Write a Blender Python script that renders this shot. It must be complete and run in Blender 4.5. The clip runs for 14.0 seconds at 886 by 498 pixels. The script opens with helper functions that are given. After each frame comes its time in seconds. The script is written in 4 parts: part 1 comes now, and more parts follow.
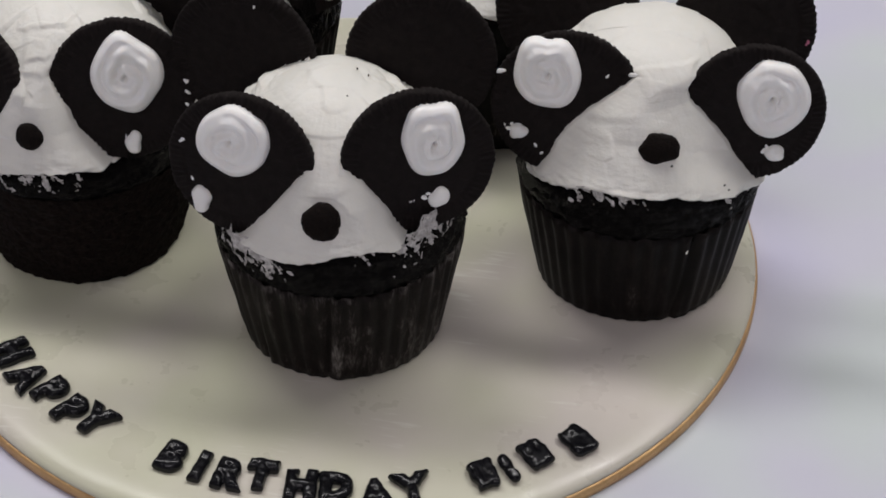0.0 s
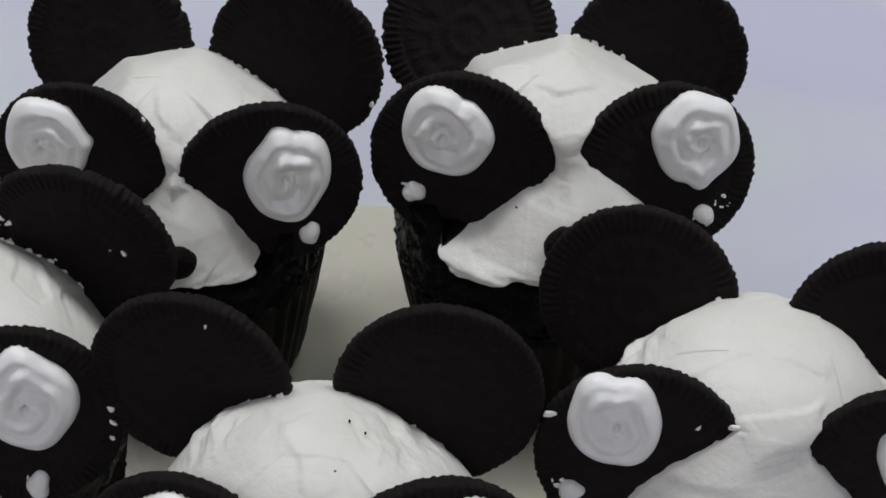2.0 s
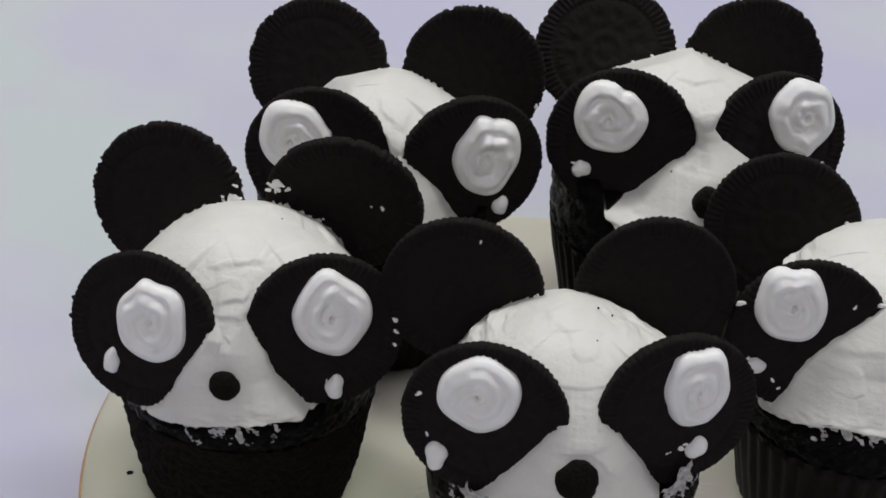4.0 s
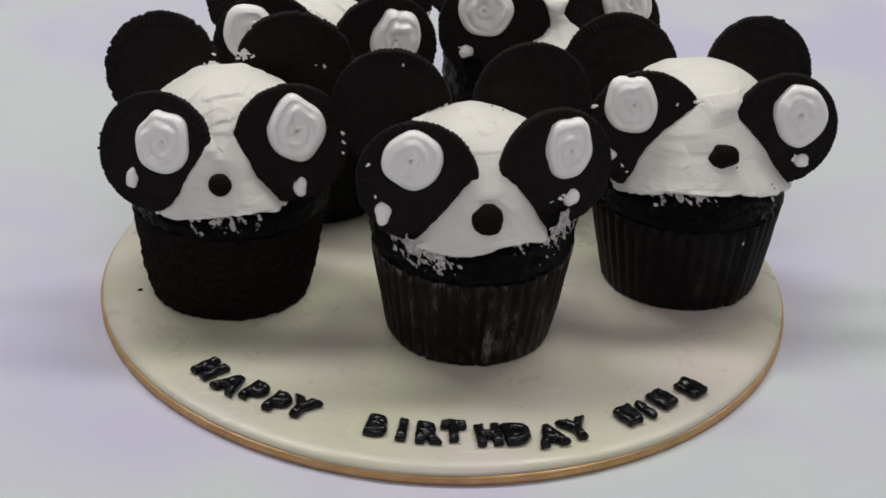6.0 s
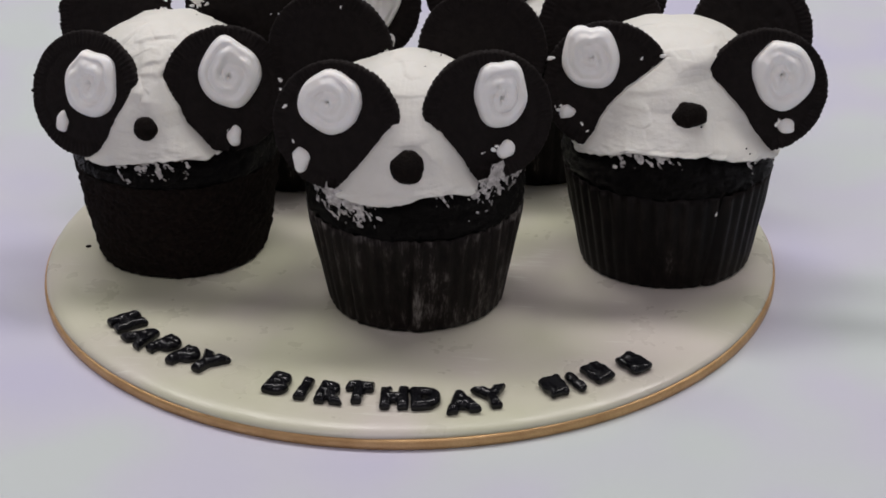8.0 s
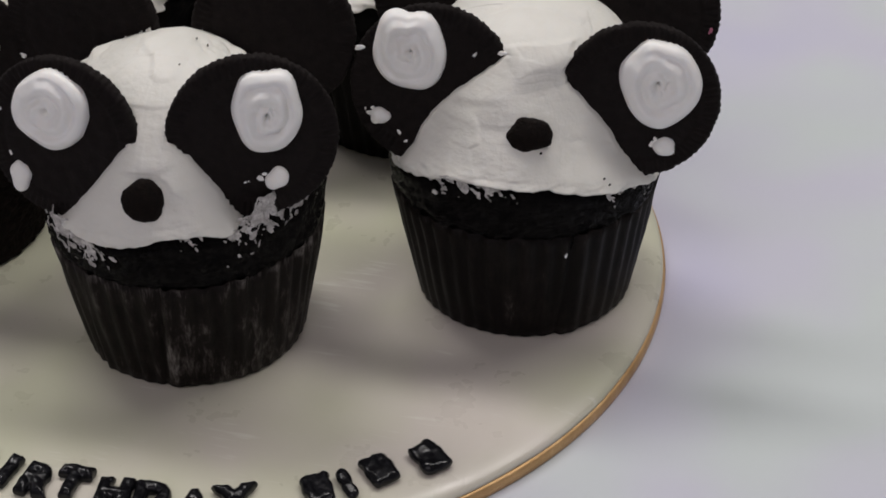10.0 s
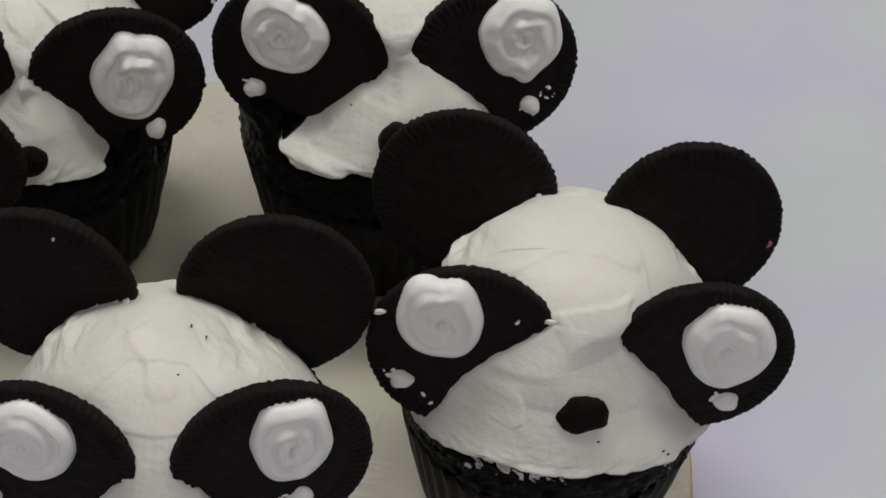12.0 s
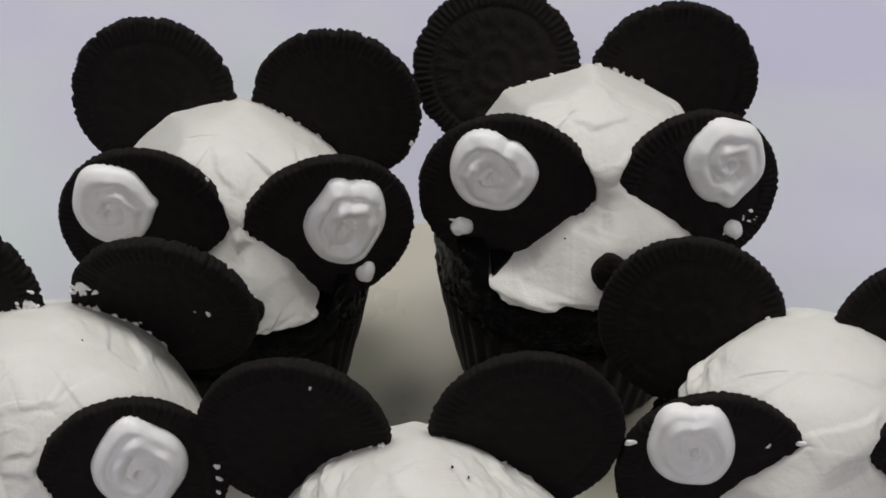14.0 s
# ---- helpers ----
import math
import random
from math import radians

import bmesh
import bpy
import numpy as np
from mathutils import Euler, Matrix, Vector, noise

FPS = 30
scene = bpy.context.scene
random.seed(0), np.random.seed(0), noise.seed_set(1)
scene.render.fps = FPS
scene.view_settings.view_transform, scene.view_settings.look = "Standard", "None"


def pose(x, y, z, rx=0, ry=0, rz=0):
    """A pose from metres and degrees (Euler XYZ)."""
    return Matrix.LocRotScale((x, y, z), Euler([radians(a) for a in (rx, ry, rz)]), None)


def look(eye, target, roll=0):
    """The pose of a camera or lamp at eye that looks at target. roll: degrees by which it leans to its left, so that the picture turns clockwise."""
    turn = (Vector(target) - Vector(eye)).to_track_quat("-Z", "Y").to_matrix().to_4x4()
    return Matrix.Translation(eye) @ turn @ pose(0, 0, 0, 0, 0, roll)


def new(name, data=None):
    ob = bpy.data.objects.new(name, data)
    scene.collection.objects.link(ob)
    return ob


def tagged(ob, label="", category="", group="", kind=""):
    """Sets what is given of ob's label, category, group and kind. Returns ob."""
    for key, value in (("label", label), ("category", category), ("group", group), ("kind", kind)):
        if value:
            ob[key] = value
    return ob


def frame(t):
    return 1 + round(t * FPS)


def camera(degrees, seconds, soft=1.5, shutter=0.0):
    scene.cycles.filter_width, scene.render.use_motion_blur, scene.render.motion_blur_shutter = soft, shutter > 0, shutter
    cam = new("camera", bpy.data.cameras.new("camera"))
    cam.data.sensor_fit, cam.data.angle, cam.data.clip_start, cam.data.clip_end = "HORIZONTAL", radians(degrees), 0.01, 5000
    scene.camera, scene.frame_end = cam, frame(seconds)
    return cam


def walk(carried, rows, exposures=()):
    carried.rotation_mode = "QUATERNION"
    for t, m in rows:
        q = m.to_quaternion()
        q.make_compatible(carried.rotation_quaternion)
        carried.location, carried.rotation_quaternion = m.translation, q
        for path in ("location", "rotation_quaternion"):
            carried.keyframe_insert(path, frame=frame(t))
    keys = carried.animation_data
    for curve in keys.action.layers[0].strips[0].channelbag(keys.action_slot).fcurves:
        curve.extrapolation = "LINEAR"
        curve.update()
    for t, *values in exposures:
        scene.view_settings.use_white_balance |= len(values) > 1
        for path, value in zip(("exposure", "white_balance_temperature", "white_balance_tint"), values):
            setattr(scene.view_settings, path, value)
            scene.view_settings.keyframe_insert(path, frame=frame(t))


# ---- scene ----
# All sizes of the small things are written in millimetres and turned into metres by MM.
MM = 0.001
cam = camera(23.51, 14.0, soft=1.7)
PATH = [
    (0, (0.14597, -0.55050, 0.45584), (0.05340, -0.09409, 0.07753), 0.02),
    (0.2, (0.15084, -0.52681, 0.45200), (0.05501, -0.07391, 0.07030), 0.08),
    (0.5, (0.15042, -0.48942, 0.45060), (0.05781, -0.04027, 0.06370), -0.00),
    (0.7, (0.14893, -0.46329, 0.44666), (0.05568, -0.01462, 0.05936), 0.13),
    (1, (0.14323, -0.42351, 0.43771), (0.05031, 0.01753, 0.04168), -0.28),
    (1.2, (0.13399, -0.40148, 0.43923), (0.04081, 0.03450, 0.03767), -0.39),
    (1.5, (0.12277, -0.37305, 0.43839), (0.03423, 0.06472, 0.03775), -0.02),
    (1.7, (0.11431, -0.35247, 0.43454), (0.03359, 0.07936, 0.02587), 0.97),
    (2, (0.08954, -0.33277, 0.43206), (0.00950, 0.09823, 0.02238), 1.70),
    (2.2, (0.07688, -0.32229, 0.43160), (-0.00149, 0.10882, 0.02171), 1.32),
    (2.5, (0.05624, -0.30877, 0.43277), (-0.00690, 0.12182, 0.01972), 1.99),
    (2.7, (0.04379, -0.30912, 0.43453), (-0.00592, 0.12384, 0.02213), 2.48),
    (3, (0.02834, -0.33538, 0.44462), (-0.00573, 0.10693, 0.04065), 3.39),
    (3.2, (0.01963, -0.37429, 0.45012), (-0.01770, 0.07851, 0.05822), 2.96),
    (3.5, (0.01357, -0.42804, 0.45731), (-0.02302, 0.03411, 0.07642), 3.43),
    (3.7, (0.00499, -0.45810, 0.45843), (-0.02863, 0.01098, 0.08584), 3.60),
    (5.8, (-0.01427, -0.74170, 0.43968), (-0.00655, -0.21930, 0.14467), 2.37),
    (6, (-0.02163, -0.76649, 0.44053), (-0.00736, -0.24308, 0.14755), 2.44),
    (6.2, (-0.02588, -0.78471, 0.43885), (-0.00833, -0.25851, 0.15107), 2.80),
    (6.5, (-0.02548, -0.79391, 0.42905), (-0.01086, -0.26271, 0.15046), 2.96),
    (6.7, (-0.00954, -0.79691, 0.41954), (-0.00417, -0.25823, 0.15535), 2.07),
    (7, (0.02315, -0.78905, 0.40177), (0.00979, -0.24868, 0.14133), 1.62),
    (7.2, (0.04311, -0.78726, 0.39000), (0.02250, -0.24717, 0.12947), 1.55),
    (7.5, (0.07389, -0.77607, 0.38029), (0.02502, -0.23540, 0.12477), 1.59),
    (7.7, (0.09192, -0.76189, 0.37419), (0.02686, -0.22529, 0.11375), 0.49),
    (8, (0.13284, -0.73085, 0.36709), (0.04588, -0.20085, 0.09962), -0.54),
    (8.2, (0.16129, -0.70905, 0.36375), (0.06124, -0.18268, 0.09371), -0.68),
    (8.5, (0.20364, -0.68109, 0.36318), (0.08641, -0.16319, 0.08382), -1.02),
    (8.7, (0.22907, -0.65952, 0.36860), (0.09737, -0.14952, 0.08126), -2.33),
    (10.8, (0.18952, -0.41917, 0.39240), (0.07175, 0.02433, 0.00582), 0.55),
    (11, (0.17643, -0.39812, 0.40195), (0.06984, 0.03770, 0.00358), 1.13),
    (11.2, (0.16083, -0.37832, 0.40570), (0.07073, 0.05037, -0.00429), 2.25),
    (11.5, (0.13724, -0.35622, 0.41685), (0.06572, 0.05181, -0.01720), 2.62),
    (11.7, (0.11987, -0.34407, 0.43736), (0.06755, 0.05728, -0.00556), 3.40),
    (12, (0.10132, -0.33039, 0.47702), (0.06184, 0.06063, 0.02365), 4.20),
    (12.2, (0.08335, -0.30600, 0.47637), (0.04766, 0.08591, 0.02346), 3.51),
    (12.5, (0.07052, -0.28868, 0.48270), (0.03096, 0.09864, 0.02617), 3.26),
    (12.7, (0.05779, -0.26503, 0.47325), (0.02048, 0.11828, 0.01316), 2.73),
    (13, (0.03983, -0.23667, 0.46060), (0.00863, 0.14094, -0.00463), 2.67),
    (13.2, (0.03307, -0.23269, 0.46154), (0.00789, 0.14653, -0.00274), 3.09),
    (13.5, (0.02792, -0.24385, 0.46093), (0.00753, 0.13606, -0.00303), 3.47),
    (13.7, (0.02863, -0.27142, 0.46534), (0.00301, 0.12192, 0.01299), 2.95),
    (14, (0.03728, -0.33937, 0.47856), (0.00148, 0.07836, 0.04936), 1.76),
]
EXPOSURES = [(0.0, -0.16, 6480, 13), (1.0, -0.27, 6250, 13), (1.5, -0.29, 6130, 12), (2.5, -0.33, 6170, 10), (3.5, -0.24, 6220, 10), (6.0, -0.12, 6600, 10), (7.0, -0.06, 6540, 12), (7.5, -0.07, 6380, 14), (8.5, -0.18, 6680, 13), (10.8, -0.32, 6540, 13), (12.0, -0.44, 6640, 9), (13.0, -0.41, 6480, 10), (14.0, -0.29, 6440, 11)]
walk(cam, [(t, look(eye, target, roll)) for t, eye, target, roll in PATH], EXPOSURES)

# ---- light: panel lamps under the ceiling of an added, unseen room ----
world = bpy.data.worlds.new("world")
world.use_nodes = True
world.node_tree.nodes["Background"].inputs[0].default_value = (0.8, 0.88, 1.0, 1)
world.node_tree.nodes["Background"].inputs[1].default_value = 0.05
scene.world = world

ROOM_X, ROOM_Y = (-2.2, 2.2), (-2.4, 2.0)
FLOOR_Z, CEILING_Z = -0.79, 1.85
TABLE_Z = -0.0073


def area_lamp(name, at, size_x, size_y, power, colour, tilt=(0, 0, 0)):
    data = bpy.data.lights.new(name, "AREA")
    data.shape, data.size, data.size_y = "RECTANGLE", size_x, size_y
    data.energy, data.color = power, colour
    ob = new(name, data)
    ob.matrix_world = pose(*at, *tilt)
    return ob


# Unseen lamps, placed to suit the soft shadows and the lit fronts.
LAMPS = [
    ((-0.75, 0.63, CEILING_Z - 0.03), 1.2, 0.36, 21.2, (0.99, 0.975, 0.95)),
    ((0.75, 0.63, CEILING_Z - 0.03), 1.2, 0.36, 18.6, (0.99, 0.975, 0.95)),
    ((0.0, -1.70, CEILING_Z - 0.03), 1.8, 0.32, 17.2, (0.975, 0.912, 0.97)),
]
for at, sx, sy, power, tone in LAMPS:
    area_lamp("ceiling_lamp_light", at, sx, sy, power, tone)


# ---- materials ----
def material(name, rough=0.6, metal=0.0):
    m = bpy.data.materials.new(name)
    m.use_nodes = True
    b = m.node_tree.nodes["Principled BSDF"]
    b.inputs["Roughness"].default_value = rough
    b.inputs["Metallic"].default_value = metal
    return m, m.node_tree, b


def noise_node(nt, scale, detail=4.0, rough=0.6, stretch=(1, 1, 1)):
    tc = nt.nodes.new("ShaderNodeTexCoord")
    mp = nt.nodes.new("ShaderNodeMapping")
    mp.inputs["Scale"].default_value = stretch
    n = nt.nodes.new("ShaderNodeTexNoise")
    n.inputs["Scale"].default_value = scale
    n.inputs["Detail"].default_value = detail
    n.inputs["Roughness"].default_value = rough
    nt.links.new(tc.outputs["Object"], mp.inputs["Vector"])
    nt.links.new(mp.outputs["Vector"], n.inputs["Vector"])
    return n.outputs["Fac"]


def ramp(nt, fac, stops):
    r = nt.nodes.new("ShaderNodeValToRGB")
    while len(r.color_ramp.elements) < len(stops):
        r.color_ramp.elements.new(0.5)
    for e, (pos, col) in zip(r.color_ramp.elements, stops):
        e.position, e.color = pos, (*col, 1)
    nt.links.new(fac, r.inputs["Fac"])
    return r.outputs["Color"]


def bump(nt, b, fac, strength, distance):
    n = nt.nodes.new("ShaderNodeBump")
    n.inputs["Strength"].default_value = strength
    n.inputs["Distance"].default_value = distance
    nt.links.new(fac, n.inputs["Height"])
    old = b.inputs["Normal"].links
    if old:
        nt.links.new(old[0].from_socket, n.inputs["Normal"])
    nt.links.new(n.outputs["Normal"], b.inputs["Normal"])


def two_tone(name, rough, stops, scale, grain_scale, grain, distance, metal=0.0, stretch=(1, 1, 1), detail=5.0):
    """Colour from one noise, fine relief from another."""
    m, nt, b = material(name, rough, metal)
    nt.links.new(ramp(nt, noise_node(nt, scale, detail, stretch=stretch), stops), b.inputs["Base Color"])
    bump(nt, b, noise_node(nt, grain_scale, 4.0, 0.65, stretch), grain, distance)
    return m


COOKIE = two_tone("black_cocoa_biscuit", 0.78, [(0.3, (0.006, 0.0043, 0.0039)), (0.7, (0.0118, 0.0084, 0.0076))], 420, 1500, 0.55, 0.0006)
COOKIE.node_tree.nodes["Principled BSDF"].inputs["Specular IOR Level"].default_value = 0.17
CAKE = two_tone("dark_chocolate_cake", 0.24, [(0.3, (0.0017, 0.0014, 0.0015)), (0.75, (0.0046, 0.0036, 0.0035))], 260, 520, 1.0, 0.0045)
CAKE_BARE = two_tone("bare_chocolate_crumb", 0.85, [(0.3, (0.005, 0.0036, 0.0032)), (0.72, (0.018, 0.012, 0.0098))], 480, 700, 1.0, 0.0022)
FROSTING = two_tone("white_buttercream", 0.48, [(0.35, (0.735, 0.725, 0.665)), (0.65, (0.785, 0.775, 0.715))], 60, 330, 0.34, 0.0008)
FROSTING.node_tree.nodes["Principled BSDF"].inputs["Subsurface Weight"].default_value = 0.12
FROSTING.node_tree.nodes["Principled BSDF"].inputs["Subsurface Radius"].default_value = (0.002, 0.0017, 0.0014)
bump(FROSTING.node_tree, FROSTING.node_tree.nodes["Principled BSDF"], noise_node(FROSTING.node_tree, 70, 4.0, 0.55, (0.6, 0.6, 2.2)), 0.22, 0.0012)
PIPED = two_tone("white_piped_cream", 0.4, [(0.35, (0.91, 0.905, 0.87)), (0.65, (0.95, 0.945, 0.91))], 90, 500, 0.12, 0.0005)
PIPED.node_tree.nodes["Principled BSDF"].inputs["Subsurface Weight"].default_value = 0.4
PIPED.node_tree.nodes["Principled BSDF"].inputs["Subsurface Radius"].default_value = (0.003, 0.0028, 0.0026)
SPRINKLE = two_tone("pink_sugar", 0.5, [(0.3, (0.45, 0.12, 0.2)), (0.7, (0.55, 0.18, 0.27))], 400, 900, 0.2, 0.0004)
NOSE = two_tone("brown_chocolate_button", 0.6, [(0.3, (0.0035, 0.0025, 0.0022)), (0.7, (0.0105, 0.0066, 0.005))], 600, 900, 0.8, 0.0012)
for dull in (CAKE_BARE, NOSE):
    dull.node_tree.nodes["Principled BSDF"].inputs["Specular IOR Level"].default_value = 0.08
CAKE.node_tree.nodes["Principled BSDF"].inputs["Specular IOR Level"].default_value = 0.14
ICING = two_tone("black_gel_icing", 0.2, [(0.3, (0.004, 0.004, 0.005)), (0.7, (0.009, 0.009, 0.011))], 200, 700, 0.15, 0.0004)
ICING.node_tree.nodes["Principled BSDF"].inputs["Specular IOR Level"].default_value = 0.26
# Green and pink casts of bounced light and white balance, put into the ivory.
FONDANT = two_tone("ivory_fondant", 0.36, [(0.36, (0.55, 0.552, 0.41)), (0.5, (0.568, 0.549, 0.446)), (0.64, (0.59, 0.545, 0.488))], 14, 240, 0.12, 0.0006, detail=2.5)
shine = FONDANT.node_tree.nodes.new("ShaderNodeMapRange")
shine.inputs["From Min"].default_value, shine.inputs["From Max"].default_value = 0.35, 0.65
shine.inputs["To Min"].default_value, shine.inputs["To Max"].default_value = 0.24, 0.46
FONDANT.node_tree.links.new(noise_node(FONDANT.node_tree, 45, 4.0), shine.inputs["Value"])
FONDANT.node_tree.links.new(shine.outputs["Result"], FONDANT.node_tree.nodes["Principled BSDF"].inputs["Roughness"])
FILM = two_tone("thin_cream_film", 0.5, [(0.35, (0.46, 0.44, 0.42)), (0.65, (0.74, 0.72, 0.7))], 300, 600, 0.3, 0.0005)
film_cover = FILM.node_tree.nodes.new("ShaderNodeMapRange")
film_cover.inputs["From Min"].default_value, film_cover.inputs["From Max"].default_value = 0.3, 0.62
film_cover.inputs["To Min"].default_value, film_cover.inputs["To Max"].default_value = 0.3, 0.95
FILM.node_tree.links.new(noise_node(FILM.node_tree, 480, 6.0, 0.75), film_cover.inputs["Value"])
FILM.node_tree.links.new(film_cover.outputs["Result"], FILM.node_tree.nodes["Principled BSDF"].inputs["Alpha"])
fondant_colour = FONDANT.node_tree.nodes["Principled BSDF"].inputs["Base Color"].links[0].from_socket
scuff = FONDANT.node_tree.nodes.new("ShaderNodeMath")
scuff.operation = "MULTIPLY"
FONDANT.node_tree.links.new(noise_node(FONDANT.node_tree, 420, 3.0, 0.6, (0.12, 1, 1)), scuff.inputs[0])
FONDANT.node_tree.links.new(noise_node(FONDANT.node_tree, 30, 3.0, 0.6), scuff.inputs[1])
scuffed = FONDANT.node_tree.nodes.new("ShaderNodeMapRange")
scuffed.inputs["From Min"].default_value, scuffed.inputs["From Max"].default_value = 0.36, 0.46
scuffed.inputs["To Max"].default_value = 0.7
FONDANT.node_tree.links.new(scuff.outputs[0], scuffed.inputs["Value"])
pale = FONDANT.node_tree.nodes.new("ShaderNodeMix")
pale.data_type = "RGBA"
pale.inputs[7].default_value = (0.70, 0.685, 0.61, 1)
FONDANT.node_tree.links.new(scuffed.outputs["Result"], pale.inputs[0])
FONDANT.node_tree.links.new(fondant_colour, pale.inputs[6])
FONDANT.node_tree.links.new(pale.outputs[2], FONDANT.node_tree.nodes["Principled BSDF"].inputs["Base Color"])
GOLD = two_tone("gold_foil_band", 0.46, [(0.3, (0.50, 0.30, 0.13)), (0.7, (0.66, 0.43, 0.21))], 90, 300, 0.5, 0.001, metal=0.55)
# Lavender and green tints of the mixed lamp light, mottled into the white sheet.
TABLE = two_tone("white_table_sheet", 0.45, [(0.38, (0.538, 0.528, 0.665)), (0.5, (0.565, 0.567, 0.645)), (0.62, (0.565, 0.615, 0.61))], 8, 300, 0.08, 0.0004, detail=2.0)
# Unseen walls and ceiling; their tones are set to hold back bounced light.
WALL = two_tone("grey_wall_paint", 0.85, [(0.3, (0.40, 0.405, 0.41)), (0.7, (0.45, 0.45, 0.455))], 3, 200, 0.1, 0.001)
CEILING = two_tone("white_ceiling_paint", 0.9, [(0.3, (0.60, 0.60, 0.59)), (0.7, (0.66, 0.66, 0.65))], 3, 200, 0.1, 0.001)
FLOOR = two_tone("grey_floor_tile", 0.5, [(0.3, (0.34, 0.34, 0.34)), (0.7, (0.42, 0.42, 0.41))], 4, 80, 0.1, 0.001)
LEG = two_tone("grey_painted_steel", 0.4, [(0.3, (0.3, 0.3, 0.31)), (0.7, (0.36, 0.36, 0.37))], 20, 200, 0.1, 0.0005)


def paper_material(name, dust):
    """Dark baking paper, rubbed pale along the upper pleats."""
    m, nt, b = material(name, 0.5)
    streak = noise_node(nt, 900, 5.0, 0.75, (1, 1, 0.09))
    patch = noise_node(nt, 95, 4.0, 0.65, (1, 1, 0.55))
    both = nt.nodes.new("ShaderNodeMix")
    both.inputs["Factor"].default_value = 0.55
    nt.links.new(streak, both.inputs["A"])
    nt.links.new(patch, both.inputs["B"])
    ridge = nt.nodes.new("ShaderNodeMapRange")
    ridge.inputs["From Min"].default_value, ridge.inputs["From Max"].default_value = 0.46, 0.56
    ridge.inputs["To Min"].default_value, ridge.inputs["To Max"].default_value = -0.05, 0.045
    nt.links.new(nt.nodes.new("ShaderNodeNewGeometry").outputs["Pointiness"], ridge.inputs["Value"])
    worn = nt.nodes.new("ShaderNodeMath")
    worn.operation = "ADD"
    nt.links.new(both.outputs["Result"], worn.inputs[0])
    nt.links.new(ridge.outputs["Result"], worn.inputs[1])
    lo = 0.56 - 0.08 * dust
    nt.links.new(ramp(nt, worn.outputs[0], [(lo - 0.08, (0.0036, 0.0028, 0.0027)), (lo + 0.06, (0.012, 0.0092, 0.0082)), (lo + 0.13, (0.06, 0.053, 0.048)), (lo + 0.2, (0.17, 0.158, 0.147))]), b.inputs["Base Color"])
    b.inputs["Specular IOR Level"].default_value = 0.09
    bump(nt, b, noise_node(nt, 900, 3.0), 0.25, 0.0004)
    return m


PAPER_DUSTY = paper_material("dusty_black_baking_paper", 1.25)
PAPER_CLEAN = paper_material("black_baking_paper", 0.35)


# ---- mesh helpers ----
def part(name, bm, mat, parent=None, label="", smooth=True):
    me = bpy.data.meshes.new(name)
    bm.to_mesh(me)
    bm.free()
    me.materials.append(mat)
    if smooth:
        me.shade_smooth()
    ob = new(name, me)
    ob.parent = parent
    if label:
        ob["label"] = label
    return ob


def share(name, mesh, parent, m, label=""):
    """Another object on the same mesh."""
    ob = new(name, mesh)
    ob.parent = parent
    ob.matrix_basis = m
    if label:
        ob["label"] = label
    return ob


def grid_mesh(bm, rows, close=True):
    """Skin rows of points with quads; each row is a ring."""
    vs = [[bm.verts.new(p) for p in row] for row in rows]
    for a, b in zip(vs, vs[1:]):
        n = len(a)
        for i in range(n if close else n - 1):
            j = (i + 1) % n
            bm.faces.new((a[i], a[j], b[j], b[i]))
    return vs


def cap(bm, ring, flip=False):
    c = bm.verts.new(sum((v.co for v in ring), Vector()) / len(ring))
    n = len(ring)
    for i in range(n):
        f = (ring[i], ring[(i + 1) % n], c)
        bm.faces.new(f[::-1] if flip else f)


def box(bm, lo, hi, bevel=0.0):
    r = bmesh.ops.create_cube(bm, size=1.0)
    for v in r["verts"]:
        v.co = Vector([lo[i] + (v.co[i] + 0.5) * (hi[i] - lo[i]) for i in range(3)])
    if bevel:
        bmesh.ops.bevel(bm, geom=list({e for v in r["verts"] for e in v.link_edges}), offset=bevel, segments=2, affect="EDGES", profile=0.7)


def smoothstep(a, b, x):
    t = min(1.0, max(0.0, (x - a) / (b - a)))
    return t * t * (3 - 2 * t)


def fbm(x, y, z, octaves=4):
    return noise.fractal(Vector((x, y, z)), 1.0, 2.0, octaves)


def seat(centre, normal, spin=0.0):
    """A pose whose z is the normal and whose x lies level; millimetres."""
    n = Vector(normal).normalized()
    x = Vector((0, 0, 1)).cross(n).normalized()
    y = n.cross(x)
    m = Matrix((x, y, n)).transposed().to_4x4()
    return Matrix.Translation(Vector(centre) * MM) @ m @ Matrix.Rotation(radians(spin), 4, "Z")


# ---- the room: unseen, added to close the place and bounce the light ----
def slab(name, lo, hi, mat, kind="structure", label=""):
    bm = bmesh.new()
    box(bm, lo, hi)
    return tagged(part(name, bm, mat, smooth=False), label=label, kind=kind)


slab("floor", (ROOM_X[0], ROOM_Y[0], FLOOR_Z - 0.1), (ROOM_X[1], ROOM_Y[1], FLOOR_Z), FLOOR, label="plain grey floor, unseen")
slab("ceiling", (ROOM_X[0], ROOM_Y[0], CEILING_Z), (ROOM_X[1], ROOM_Y[1], CEILING_Z + 0.1), CEILING, label="plain white ceiling, unseen")
slab("wall_north", (ROOM_X[0], ROOM_Y[1], FLOOR_Z), (ROOM_X[1], ROOM_Y[1] + 0.1, CEILING_Z), WALL, label="plain grey wall, unseen")
slab("wall_south", (ROOM_X[0], ROOM_Y[0] - 0.1, FLOOR_Z), (ROOM_X[1], ROOM_Y[0], CEILING_Z), WALL, label="plain grey wall, unseen")
